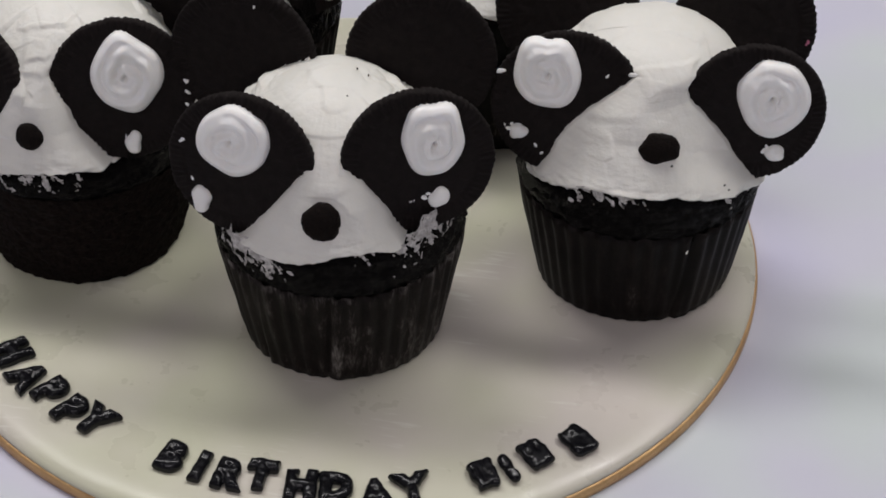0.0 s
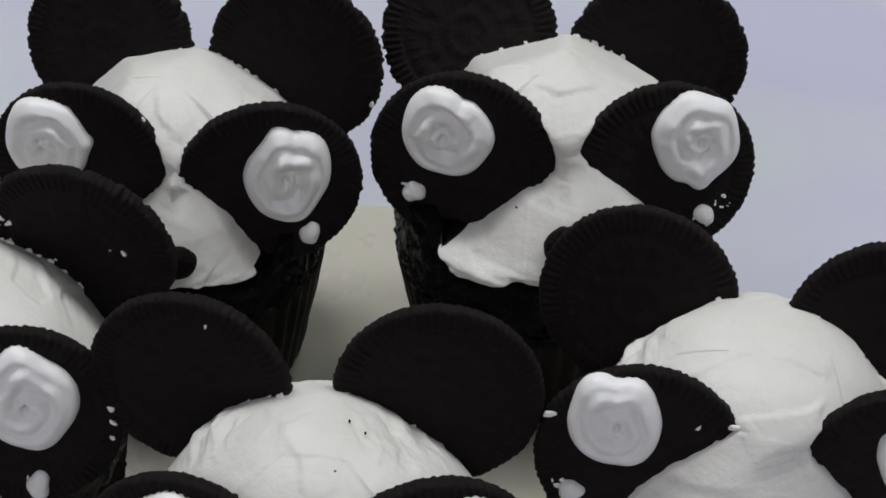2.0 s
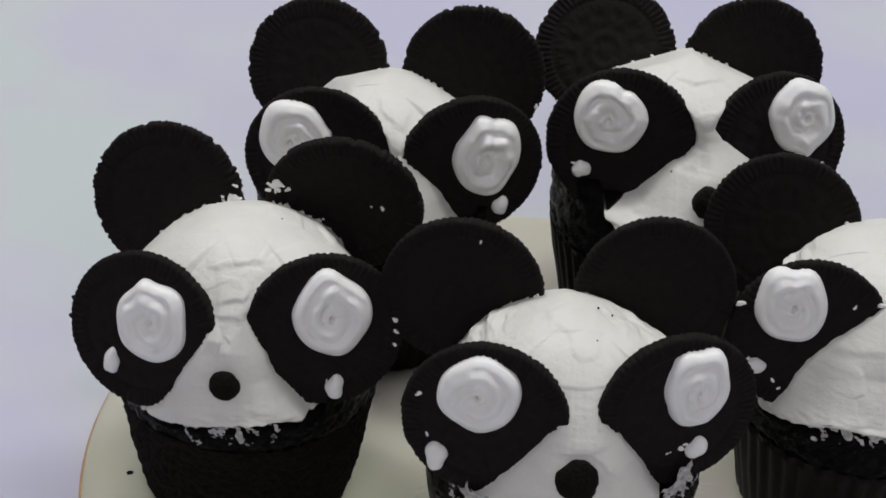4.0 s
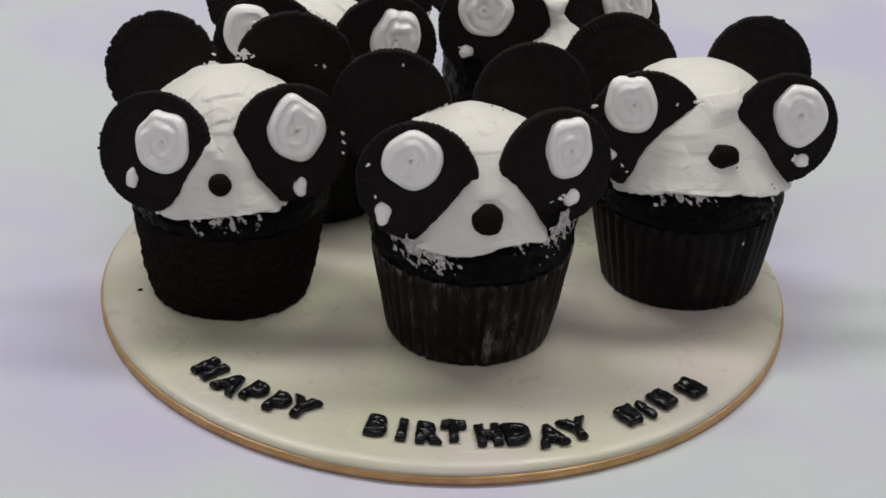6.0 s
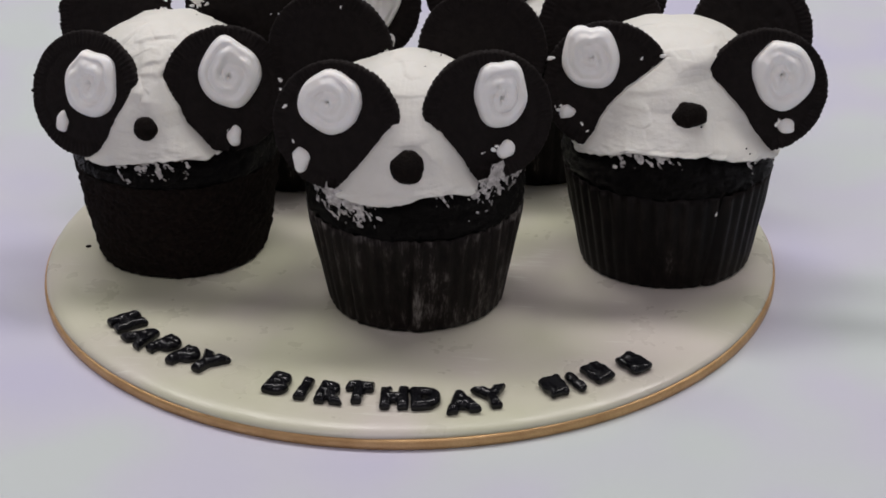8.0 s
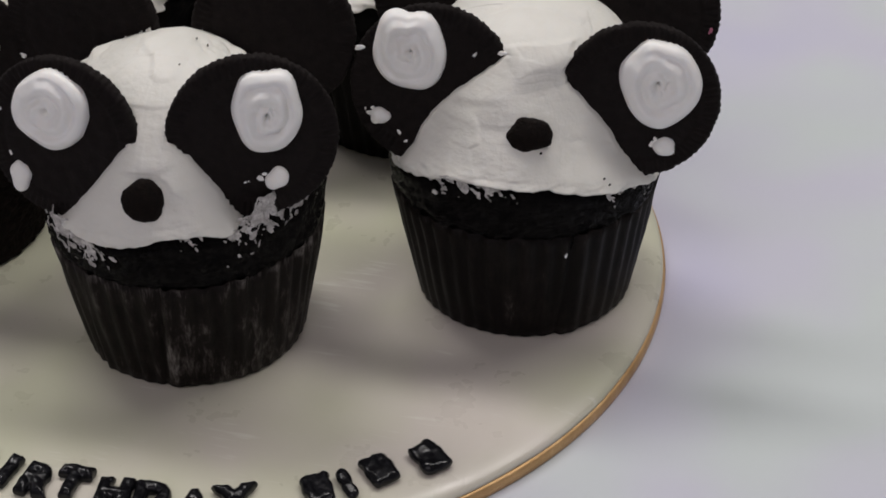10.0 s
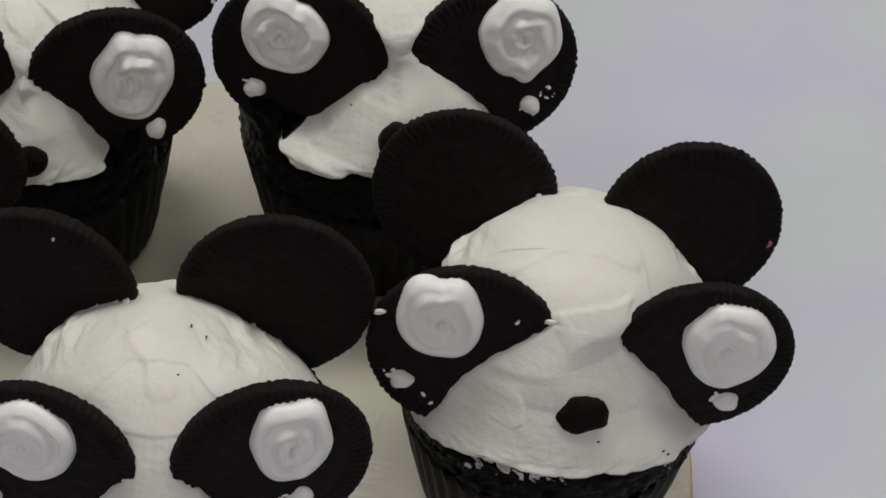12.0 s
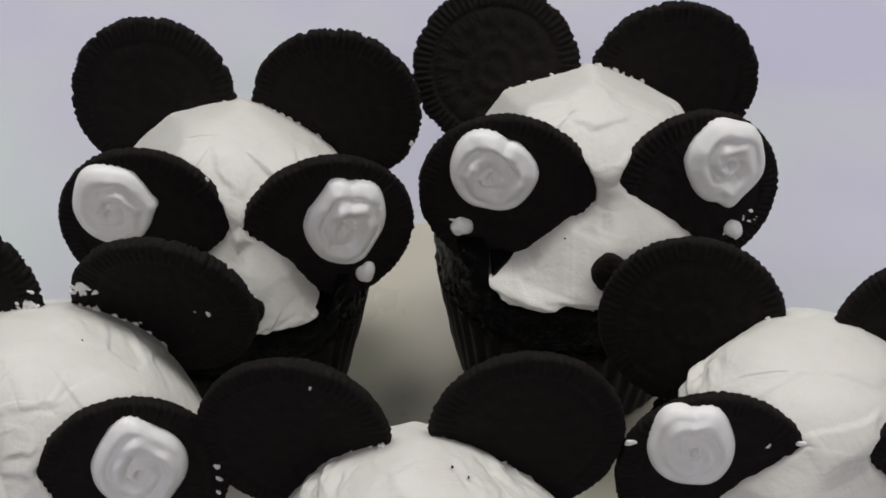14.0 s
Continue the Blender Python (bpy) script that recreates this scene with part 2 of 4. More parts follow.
slab("wall_west", (ROOM_X[0] - 0.1, ROOM_Y[0] - 0.1, FLOOR_Z), (ROOM_X[0], ROOM_Y[1] + 0.1, CEILING_Z), WALL, label="plain grey wall, unseen")
slab("wall_east", (ROOM_X[1], ROOM_Y[0] - 0.1, FLOOR_Z), (ROOM_X[1] + 0.1, ROOM_Y[1] + 0.1, CEILING_Z), WALL, label="plain grey wall, unseen")

# ---- the table ----
table = tagged(new("table"), "white table with a plain smooth sheet on its top", "table")
table.location = (0, 0.2, FLOOR_Z)
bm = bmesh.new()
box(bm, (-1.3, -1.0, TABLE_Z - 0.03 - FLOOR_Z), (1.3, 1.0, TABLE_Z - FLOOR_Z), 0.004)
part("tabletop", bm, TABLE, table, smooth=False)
for sx in (-1.2, 1.2):
    for sy in (-0.9, 0.9):
        bm = bmesh.new()
        box(bm, (sx - 0.03, sy - 0.03, 0), (sx + 0.03, sy + 0.03, TABLE_Z - 0.03 - FLOOR_Z), 0.004)
        part("leg", bm, LEG, table, smooth=False)

# ---- the cake board ----
def lathe(profile, n=160, wobble=None):
    bm = bmesh.new()
    rows = []
    for r, z in profile:
        ring = []
        for i in range(n):
            a = 2 * math.pi * i / n
            k, dz = wobble(a, r, z) if wobble else (0.0, 0.0)
            ring.append(((r + k) * math.cos(a) * MM, (r + k) * math.sin(a) * MM, (z + dz) * MM))
        rows.append(ring)
    vs = grid_mesh(bm, rows)
    return bm, vs


board = tagged(new("cake_board"), "round ivory fondant cake board with a gold edge on the table", "cake board")
board.location = (0, 0, TABLE_Z)
DZ = -TABLE_Z / MM


def board_wobble(a, r, z):
    k = 0.5 * fbm(2.2 * math.cos(a), 2.2 * math.sin(a), 0.0, 3) if r > 120 else 0.0
    dz = 0.18 * fbm(r * 0.02 * math.cos(a), r * 0.02 * math.sin(a), 4.0, 3)
    return k, dz if z > DZ - 1 else 0.0


prof = [(139.2, DZ - 4.2), (140.0, DZ - 3.2), (139.8, DZ - 2.4), (138.6, DZ - 1.5), (136.6, DZ - 0.75), (134.0, DZ - 0.25), (131.0, DZ - 0.05)]
prof += [(r, DZ) for r in (128, 122, 114, 104, 92, 80, 66, 52, 38, 24, 10, 0.5)]
bm, vs = lathe(prof, 200, board_wobble)
cap(bm, vs[-1])
part("fondant_cover", bm, FONDANT, board, "ivory rolled fondant with a rounded edge")
bm, vs = lathe([(100, 0.0), (140.2, 0.0), (140.8, 0.4), (140.9, 2.0), (140.7, DZ - 3.9), (140.2, DZ - 3.5), (136, DZ - 3.5)], 200)
part("gold_edge", bm, GOLD, board, "gold foil band")


# ---- biscuits ----
COOKIE_R, COOKIE_T = 23.3, 4.6


def cookie_mesh(name, chips):
    """A round wafer: a toothed edge, a ridged border and a worn stamped middle; chips is how far crumbs have broken off the edge."""
    bm = bmesh.new()
    teeth, n = 72, 432
    radii = [1.2, 2.4, 3.4, 4.4, 5.4, 6.4, 7.4, 8.4, 9.4, 10.4, 11.4, 12.4, 13.4, 14.4, 15.4, 16.4, 17.2, 17.8, 18.4, 19.0, 19.8, 20.8, 21.8]

    def tooth(a):
        worn = 0.75 + 0.5 * noise.noise(Vector((6 * math.cos(a), 6 * math.sin(a), 3.0)))
        return worn * max(-0.5, min(0.7, 1.3 * math.cos(teeth * a)))

    def height(r, a):
        if r > 18.2:
            h = -0.15 - 0.10 * (r - 18.2) + 0.42 * tooth(a) * smoothstep(18.2, 19.2, r)
        elif r > 17.0:
            h = -0.55
        else:
            ring = math.sin(r * 1.45) * 0.13
            petal = 0.26 * math.cos(12 * a) * math.exp(-((r - 11.5) / 2.0) ** 2)
            dash = 0.22 * max(0.0, math.cos(36 * a)) * math.exp(-((r - 15.2) / 0.9) ** 2)
            core = 0.28 * math.exp(-((r - 5.2) / 0.8) ** 2)
            h = -0.1 + ring + petal + dash + core
        return h + 0.16 * fbm(r * math.cos(a) * 0.5, r * math.sin(a) * 0.5, 7.0, 4)

    def broken(a, z):
        c, d = math.cos(a), math.sin(a)
        k = 0.36 * fbm(4 * c, 4 * d, z * 0.3 + chips, 3) + 0.2 * fbm(30 * c, 30 * d, z + chips, 3)
        return k - chips * smoothstep(0.1, 0.45, fbm(13 * c, 13 * d, 5.0 + chips + z * 0.12, 3)) + 0.3 * chips * fbm(22 * c, 22 * d, z * 0.8, 3)

    angles = [2 * math.pi * i / n for i in range(n)]
    rows = [[(r * math.cos(a) * MM, r * math.sin(a) * MM, (COOKIE_T / 2 + height(r, a)) * MM) for a in angles] for r in radii]
    for r, z, bite in ((COOKIE_R - 0.6, COOKIE_T / 2 - 0.5, 0.2), (COOKIE_R - 0.15, COOKIE_T / 2 - 1.1, 0.26), (COOKIE_R, 0.6, 0.26), (COOKIE_R - 0.1, -1.0, 0.26), (COOKIE_R - 0.9, -COOKIE_T / 2, 0.15)):
        ring = []
        for a in angles:
            k = bite * tooth(a) + broken(a, z) + 0.25 * chips
            ring.append(((r + k) * math.cos(a) * MM, (r + k) * math.sin(a) * MM, z * MM))
        rows.append(ring)
    rows.append([(12 * math.cos(a) * MM, 12 * math.sin(a) * MM, -COOKIE_T / 2 * MM) for a in angles])
    vs = grid_mesh(bm, rows)
    cap(bm, vs[0], True)
    cap(bm, vs[-1])
    bmesh.ops.recalc_face_normals(bm, faces=bm.faces)
    me = bpy.data.meshes.new(name)
    bm.to_mesh(me)
    bm.free()
    me.materials.append(COOKIE)
    me.shade_smooth()
    return me


BISCUIT = cookie_mesh("biscuit", 0.15)
BISCUIT_WORN = cookie_mesh("crumbling_biscuit", 0.75)


def swirl(parent, m, radius, seed, knobs=(), lift=6.6, squash=1.0, peaks=()):
    """A coil of piped cream: a round rope wound inwards to a small pit, with knobs raised or sunk in it: (degrees, distance, size, height). Peaks push its outline out or in: (degrees, share of the radius, width)."""
    rnd = random.Random(seed)
    n, rings = 132, 44
    hand, turn = rnd.choice((-1, 1)), rnd.uniform(0, 6.28)
    wave = [(k, rnd.uniform(0.015, 0.04) * 2.3 / k, rnd.uniform(0, 6.28)) for k in (2, 3, 4, 6)]
    pit = (rnd.uniform(-0.1, 0.1), rnd.uniform(-0.1, 0.06))
    pitch = rnd.uniform(0.40, 0.47)
    bm = bmesh.new()
    rows = []
    for j in range(rings + 1):
        u = 1.0 - j / rings
        ring = []
        for i in range(n):
            a = 2 * math.pi * i / n
            bulge = sum(0.9 * k * math.exp(-((math.remainder(a - radians(deg), 2 * math.pi)) / (1.3 * width)) ** 2) for deg, k, width in peaks)
            edge = 1.0 + sum(w * math.cos(k * a + p) for k, w, p in wave) + bulge * min(1.0, 0.25 + u)
            cx, cy = u * math.cos(a), u * math.sin(a)
            x, y = radius * edge * cx, radius * squash * edge * cy
            body = max(0.0, 1 - u ** 4.5) ** 0.5
            drift = 0.06 * fbm(x * 0.16, y * 0.16, seed * 2.3, 2)
            w = (math.hypot(cx - pit[0] * (1 - u), cy - pit[1] * (1 - u)) + drift) / pitch + hand * (a + turn) / (2 * math.pi)
            rope = (0.5 - 0.5 * math.cos(2 * math.pi * w)) ** 0.6
            depth = 0.32 + 0.3 * fbm(1.3 * math.cos(a) + seed, 1.3 * math.sin(a), u * 2, 2)
            inner = (1 - smoothstep(0.62, 0.9, u)) * smoothstep(0.06, 0.26, math.hypot(cx - pit[0], cy - pit[1]))
            h = body * (0.62 + 0.16 * u) + body * inner * depth * (rope - 0.7)
            h -= 0.55 * math.exp(-((cx - pit[0]) ** 2 + 0.7 * (cy - pit[1]) ** 2) / 0.0045)
            for deg, ku, kr, kh in knobs:
                q = (cx - ku * math.cos(radians(deg))) ** 2 + (cy - ku * math.sin(radians(deg))) ** 2
                h += kh * body * math.exp(-q / kr ** 2 * 1.6)
            h += body * (0.09 * fbm(x * 0.2, y * 0.2, seed * 1.7, 2) + 0.55 * max(0.0, bulge) * math.exp(-((u - 0.8) / 0.22) ** 2))
            ring.append((x * MM, y * MM, (lift * h if j else -0.5) * MM))
        rows.append(ring)
    rows[-1] = [Vector(p) + Vector((0.05 * MM * math.cos(2 * math.pi * i / n), 0.05 * MM * math.sin(2 * math.pi * i / n), 0)) for i, p in enumerate(rows[-1])]
    vs = grid_mesh(bm, rows)
    cap(bm, vs[-1])
    bmesh.ops.recalc_face_normals(bm, faces=bm.faces)
    ob = part("eye_swirl", bm, PIPED, parent, "white piped cream swirl")
    ob.matrix_basis = m
    return ob


def blob(name, parent, m, rx, ry, h, seed, mat, label="", angular=0.5):
    rnd = random.Random(seed)
    bm = bmesh.new()
    n, rings = (72, 16) if name == "nose" else (28, 8)
    lump = [(k, rnd.uniform(0.02, 0.06) * (angular if name == "nose" else angular * 2 / k), rnd.uniform(0, 6.28)) for k in (2, 3, 5)]
    rows = []
    for j in range(rings + 1):
        t = j / rings * math.pi / 2
        ring = []
        for i in range(n):
            a = 2 * math.pi * i / n
            e = 1 + sum(w * math.cos(k * a + p) for k, w, p in lump)
            if name == "nose":
                e += 0.1 * angular * fbm(2.2 * math.cos(a), 2.2 * math.sin(a), seed + t, 3) + 0.02 * fbm(9 * math.cos(a), 9 * math.sin(a), seed + 4 * t, 2)
            c = math.cos(t) * e + 0.004
            z = h * math.sin(t) ** (0.6 if name == "nose" else 1.0) * (1 + (0.05 if name == "nose" else 0.10) * fbm(c * math.cos(a) * 2, c * math.sin(a) * 2, seed, 2))
            ring.append((rx * c * math.cos(a) * MM, ry * c * math.sin(a) * MM, (z if j else -0.4) * MM))
        rows.append(ring)
    vs = grid_mesh(bm, rows)
    cap(bm, vs[-1])
    ob = part(name, bm, mat, parent, label)
    ob.matrix_basis = m
    return ob


# ---- cupcakes ----
def along(points, z):
    """x of a line of (x, z) points at a height."""
    pts = sorted(points, key=lambda p: p[1])
    for (x0, z0), (x1, z1) in zip(pts, pts[1:]):
        if z <= z1 or (x1, z1) == pts[-1]:
            t = (z - z0) / (z1 - z0)
            return x0 + (x1 - x0) * min(t, 1.0)
    return pts[-1][0]


def case_and_cake(cup, spec):
    """The pleated paper case and the dark cake that rises out of it."""
    pleats, depth = spec["pleats"], spec["pleat_depth"]
    seed = spec["seed"]
    top = spec["case_top"]

    def wob(a, r, z):
        k = depth * (0.35 + 0.65 * z / top) * math.cos(pleats * a + 0.6 * fbm(3 * math.cos(a), 3 * math.sin(a), seed, 2))
        k += 0.5 * fbm(2 * math.cos(a), 2 * math.sin(a), z * 0.05 + seed, 3)
        for f in spec["folds"]:
            off = math.remainder(a - radians(f + 0.12 * (z - 20)), 2 * math.pi)
            k += -0.8 * math.exp(-(off / 0.035) ** 2) + 0.7 * smoothstep(0.0, 0.03, off) * (1 - smoothstep(0.05, 0.3, off))
        if not pleats:
            p = Vector((r * math.cos(a), r * math.sin(a), z))
            k += 0.8 * noise.fractal(p * 0.33, 0.8, 2.1, 4) + 0.45 * max(0.0, noise.noise(p * 0.9 + Vector((seed, 0, 0)))) - 0.5 * smoothstep(0.25, 0.6, noise.noise(p * 0.55))
        dz = 0.7 * fbm(5 * math.cos(a), 5 * math.sin(a), seed + 3.0, 3) if z > top - 1 else 0.0
        return (k if r > 20 else 0.0), dz

    steps = 12 if pleats else 64
    levels = [0.6 + (top - 0.6) * i / steps for i in range(steps + 1)]
    profile = [(14, 0.0), (30.6, 0.0), (31.7, 0.2)] + [(wall_r(z), z) for z in levels] + [(wall_r(top) - 0.7, top), (wall_r(top) - 0.9, top - 4)]
    bm, vs = lathe(profile, 8 * pleats if pleats else 420, wob)
    cap(bm, vs[0], True)
    part("paper_case", bm, spec["case_mat"], cup, spec["case_label"]).location.x = spec["shift"] * MM

    part("cake", cake_body(spec), CAKE, cup, "dark glossy chocolate cake").location.x = spec["shift"] * MM


def wall_r(z):
    """The outer radius of the case at a height."""
    return 32.0 + 7.2 * (z / 40.0) ** 0.85


def cake_profile(spec):
    """Radius and height; the upper heights are counted from the lower edge of the cream."""
    top, bulge = spec["case_top"], spec["rim_r"]
    return [(wall_r(top) - 2.2, top - 6), (wall_r(top) - 1.2, top - 1), (wall_r(top) + 0.1, top + 1.0), (bulge - 1.2, top + 3.0)], [(bulge - 0.6, -2.5), (bulge - 0.6, 0.4), (bulge - 2.0, 1.3), (bulge - 6, 1.8), (bulge - 14, 2.2), (0.5, 2.5)]


def crumb(spec, a, r, z):
    p = Vector((r * math.cos(a), r * math.sin(a), z + spec["seed"] * 9))
    k = 1.0 * noise.fractal(p * 0.22, 1.0, 2.0, 3) + 0.55 * max(-0.3, noise.noise(p * 0.62)) + 0.25 * noise.noise(p * 1.3)
    return k if r > 20 else 0.0


def cake_body(spec, n=360):
    """The cake: plain below, lumpy and torn where it comes out of the case."""
    low, high = cake_profile(spec)
    eyes = eye_frames(spec)
    bm = bmesh.new()
    columns = []
    for i in range(n):
        a = 2 * math.pi * i / n
        e = edge_height(spec, a)
        knots = low + [(r, z + e) for r, z in high]
        line = []
        for (r0, z0), (r1, z1), cuts in zip(knots, knots[1:], (2, 3, 4, 12, 6, 3, 2, 2, 1)):
            for c in range(cuts):
                line.append((r0 + (r1 - r0) * c / cuts, z0 + (z1 - z0) * c / cuts))
        line.append(knots[-1])
        column = []
        for r, z in line:
            q = r + crumb(spec, a, r, z)
            x, y = q * math.cos(a), q * math.sin(a)
            if z > e - 3 and y < -8:
                deep, bare = pressed(eyes, x + spec["shift"], y, z - spec["brim"])
                y = max(y, deep + 1.2) * (1 - bare) + (y + 1.2) * bare
            column.append((x * MM, y * MM, z * MM))
        columns.append(column)
    vs = grid_mesh(bm, list(zip(*columns)))
    cap(bm, vs[-1])
    return bm


def smear(cup, spec, a0, a1, z0, z1, cover, seed, scale=0.42):
    """Ragged films of cream left on the cake's side: the cells of a fine grid where a noise is high."""
    base = spec["case_top"] + 3.0

    na, nz = int((a1 - a0) / 0.32), int((z1 - z0) / 0.2)
    bm = bmesh.new()
    made = {}

    def keep(i, j):
        u, v = i / na, j / nz
        fade = 1.0 - abs(2 * u - 1) ** 3 - 0.75 * (1 - v) ** 1.3
        ang = radians(a0 + (a1 - a0) * u)
        zz = z0 + (z1 - z0) * v
        q = fbm((40 * math.cos(ang) + 0.5 * zz) * scale, 40 * math.sin(ang) * scale, zz * scale * 0.7 + seed, 6)
        return q * (0.5 + 0.5 * abs(zz) / 4) + fade - 1.0 + cover > 0

    def vert(i, j):
        if (i, j) not in made:
            ang = radians(a0 + (a1 - a0) * i / na)
            e = edge_height(spec, ang)
            z = e + z0 + (z1 - z0) * j / nz
            r = spec["rim_r"] - 0.6 - 0.6 * max(0.0, min(1.0, (e - 2.5 - z) / max(0.5, e - 2.5 - base)))
            r += crumb(spec, ang, r, z) + 0.3 + 0.3 * abs(fbm(i * 0.2, j * 0.2, seed, 2))
            made[i, j] = bm.verts.new(((r * math.cos(ang) + spec["shift"]) * MM, r * math.sin(ang) * MM, z * MM))
        return made[i, j]

    for i in range(na):
        for j in range(nz):
            if keep(i + 0.5, j + 0.5):
                bm.faces.new((vert(i, j), vert(i + 1, j), vert(i + 1, j + 1), vert(i, j + 1)))
    if not bm.faces:
        bm.free()
        return None
    top = bmesh.ops.extrude_face_region(bm, geom=list(bm.faces))
    for v in top["geom"]:
        if isinstance(v, bmesh.types.BMVert):
            v.co += Vector((v.co.x, v.co.y, 0)).normalized() * 0.12 * MM
    return part("frosting_smear", bm, FILM, cup, "thin white film of cream", smooth=False)


def eye_frames(spec):
    return [(Vector(c), Vector(n).normalized(), muz, s, r) for (c, n), muz, s, r in zip(spec["eyes"], spec["muzzle"], (-1, 1), spec["radii"][2:])]


def pressed(eyes, x, y, z, rough=0.0):
    """The depth of the dome at (x, z): flat behind the biscuits, lapping over their inner edges and standing proud between them."""
    if y > 0:
        return y, 1.0
    bare, limits, laps = 1.0, [], []
    for c, nn, muz, s, reach in eyes:
        y_plane = c.y - ((x - c.x) * nn.x + (z - c.z) * nn.z) / nn.y
        radial = (Vector((x, y_plane, z)) - c).length + rough
        tip = max(p[1] for p in muz)
        out = s * (x - along(muz, z)) + rough + 1.5 * max(0.0, z - tip)
        past = max(-out, radial - reach)
        if past < 0:
            return max(y, y_plane - 2.0 + 3.4 * smoothstep(0.0, 0.7, -past)), 0.0
        bare = min(bare, smoothstep(0.0, 2.0, past))
        limits.append(y_plane - 2.6 - 0.9 * smoothstep(0.0, 0.6, past) - past * (0.5 + 0.2 * (1 - smoothstep(tip - 12, tip, z))))
        if out < 0 and radial < reach + 2:
            laps.append(y_plane - 2.5 - 0.8 * smoothstep(0.0, 0.9, -out) + 2.5 * smoothstep(reach, reach + 2, radial) + 3 * smoothstep(tip - 6, tip, z))
    near = max(limits)
    gap = near + 2.2 * math.log(sum(math.exp((q - near) / 2.2) for q in limits)) - y
    y = y + (gap if gap > 3 else (0.0 if gap < -3 else (gap + 3) ** 2 / 12))
    y = min([y] + laps)
    return y, bare


def flatter(spec, y, z):
    """The face is flatter than a round dome."""
    if y > 0:
        return y
    e = spec["edge"][1]
    return y * (1 - (1 - spec["flat"]) * smoothstep(e - 2, e + 14, z))


RIM_HEIGHTS = {}


def edge_height(spec, a):
    """The lower edge of the cream round the cake: its heights at both sides, and in front along a line of (x, z) points."""
    if (spec["seed"], a) in RIM_HEIGHTS:
        return RIM_HEIGHTS[spec["seed"], a]
    west, front, east = spec["edge"]
    c = math.cos(a)
    x = spec["rim_r"] * c + spec["shift"]
    low, high = spec["tips"]
    beyond = spec["lift"][0] * smoothstep(0.0, 3.0, low - x) + spec["lift"][1] * smoothstep(0.0, 3.0, x - high)
    z = front + ((east if c > 0 else west) - front) * abs(c) ** 1.6
    line = spec["rim_line"]
    z += (float(np.interp(x, [q[0] for q in line], [q[1] for q in line])) - z) * smoothstep(0.1, -0.25, math.sin(a))
    RIM_HEIGHTS[spec["seed"], a] = z + beyond * smoothstep(0.5, 0.0, math.sin(a))
    return RIM_HEIGHTS[spec["seed"], a]


def plates(x, y, z, seed):
    """Broad knife strokes: neighbouring plates lie a little above or below one another."""
    warp = 5.0 * fbm(x * 0.04, y * 0.04, z * 0.04 + seed, 2)
    p = Vector((x * 0.050 + warp * 0.05 + seed * 3.1, y * 0.050, z * 0.085 + warp * 0.06))
    dist, near = noise.voronoi(p)
    h0, h1 = [0.7 * noise.noise(c * 7.3) + 2.4 * (p - c).dot(noise.noise_vector(c * 5.1)) for c in near[:2]]
    t = smoothstep(-0.03, 0.035, dist[1] - dist[0] - 0.02)
    return h1 + (h0 - h1) * (0.5 + 0.5 * t)


def knife_strokes(spec):
    """Where a stroke of the knife ends the cream stands up in a thin ledge: a point, the way to the higher side, half the length, the height and the bend. Long edges of plates run from point to point."""
    rnd = random.Random(spec["seed"] * 13)
    strokes = list(spec["strokes"])
    for _ in range(spec["marks"]):
        a, up = rnd.uniform(0, 6.28), rnd.uniform(0.1, 0.95)
        r = 38 * math.sqrt(1 - up * up)
        n = Vector((rnd.uniform(-1, 1), rnd.uniform(-0.6, 0.6), rnd.uniform(-0.6, 1.0)))
        strokes.append(((r * math.cos(a), r * math.sin(a), spec["edge"][1] + up * (spec["top_z"] - spec["edge"][1])), tuple(n), rnd.uniform(6, 18), rnd.uniform(0.2, 0.42), rnd.uniform(-0.02, 0.02)))
    for points, to, height in spec["plates"]:
        for p, q in zip(points, points[1:]):
            p, q = Vector(p), Vector(q)
            way = (q - p).normalized()
            strokes.append(((p + q) / 2, Vector(to) - way * way.dot(Vector(to)), (q - p).length * 0.72, height, 0.0))
    made = []
    for p, n, length, height, bend in strokes:
        n = Vector(n).normalized()
        out = Vector((p[0], p[1], (p[2] - 50) * 0.9 + 8)).normalized()
        n = (n - out * n.dot(out)).normalized()
        t = n.cross(out)
        made.append((*p, *n, *t, length, height, bend, (length + 9) ** 2))
    return made


def ledges(strokes, x, y, z, wave):
    d = 0.0
    for px, py, pz, nx, ny, nz, tx, ty, tz, length, height, bend, reach in strokes:
        ax, ay, az = x - px, y - py, z - pz
        if ax * ax + ay * ay + az * az > reach:
            continue
        along_t = ax * tx + ay * ty + az * tz
        t = abs(along_t)
        s = ax * nx + ay * ny + az * nz + bend * t * t + wave * (0.6 + 0.8 * noise.noise(Vector((along_t * 0.25, px, pz)))) + 0.8 * noise.noise(Vector((x * 0.18, y * 0.18, z * 0.18)))
        if t >= length:
            continue
        fade = 1 - (t / length) ** 3
        if s > -1.0:
            d += 0.38 * height * fade * smoothstep(-1.0, 1.3, s) * math.exp(-max(0.0, s) / 9.0)
        elif s > -3:
            d -= 0.03 * height * fade * math.exp((s + 1.0) / 0.9)
    return d


def creases(spec, x, y, z):
    """Where two flat strokes meet in a blunt edge: a point, the way across the edge, half the length and the fall to both sides."""
    d = 0.0
    for (px, py, pz), (nx, ny, nz), length, fall in spec["creases"]:
        ax, ay, az = x - px, y - py, z - pz
        far = ax * ax + ay * ay + az * az
        if far < length * length:
            s = abs(ax * nx + ay * ny + az * nz)
            d += fall * max(0.0, 4.5 - (s * s + 0.35) ** 0.5) * (1 - far / length ** 2)
    return d


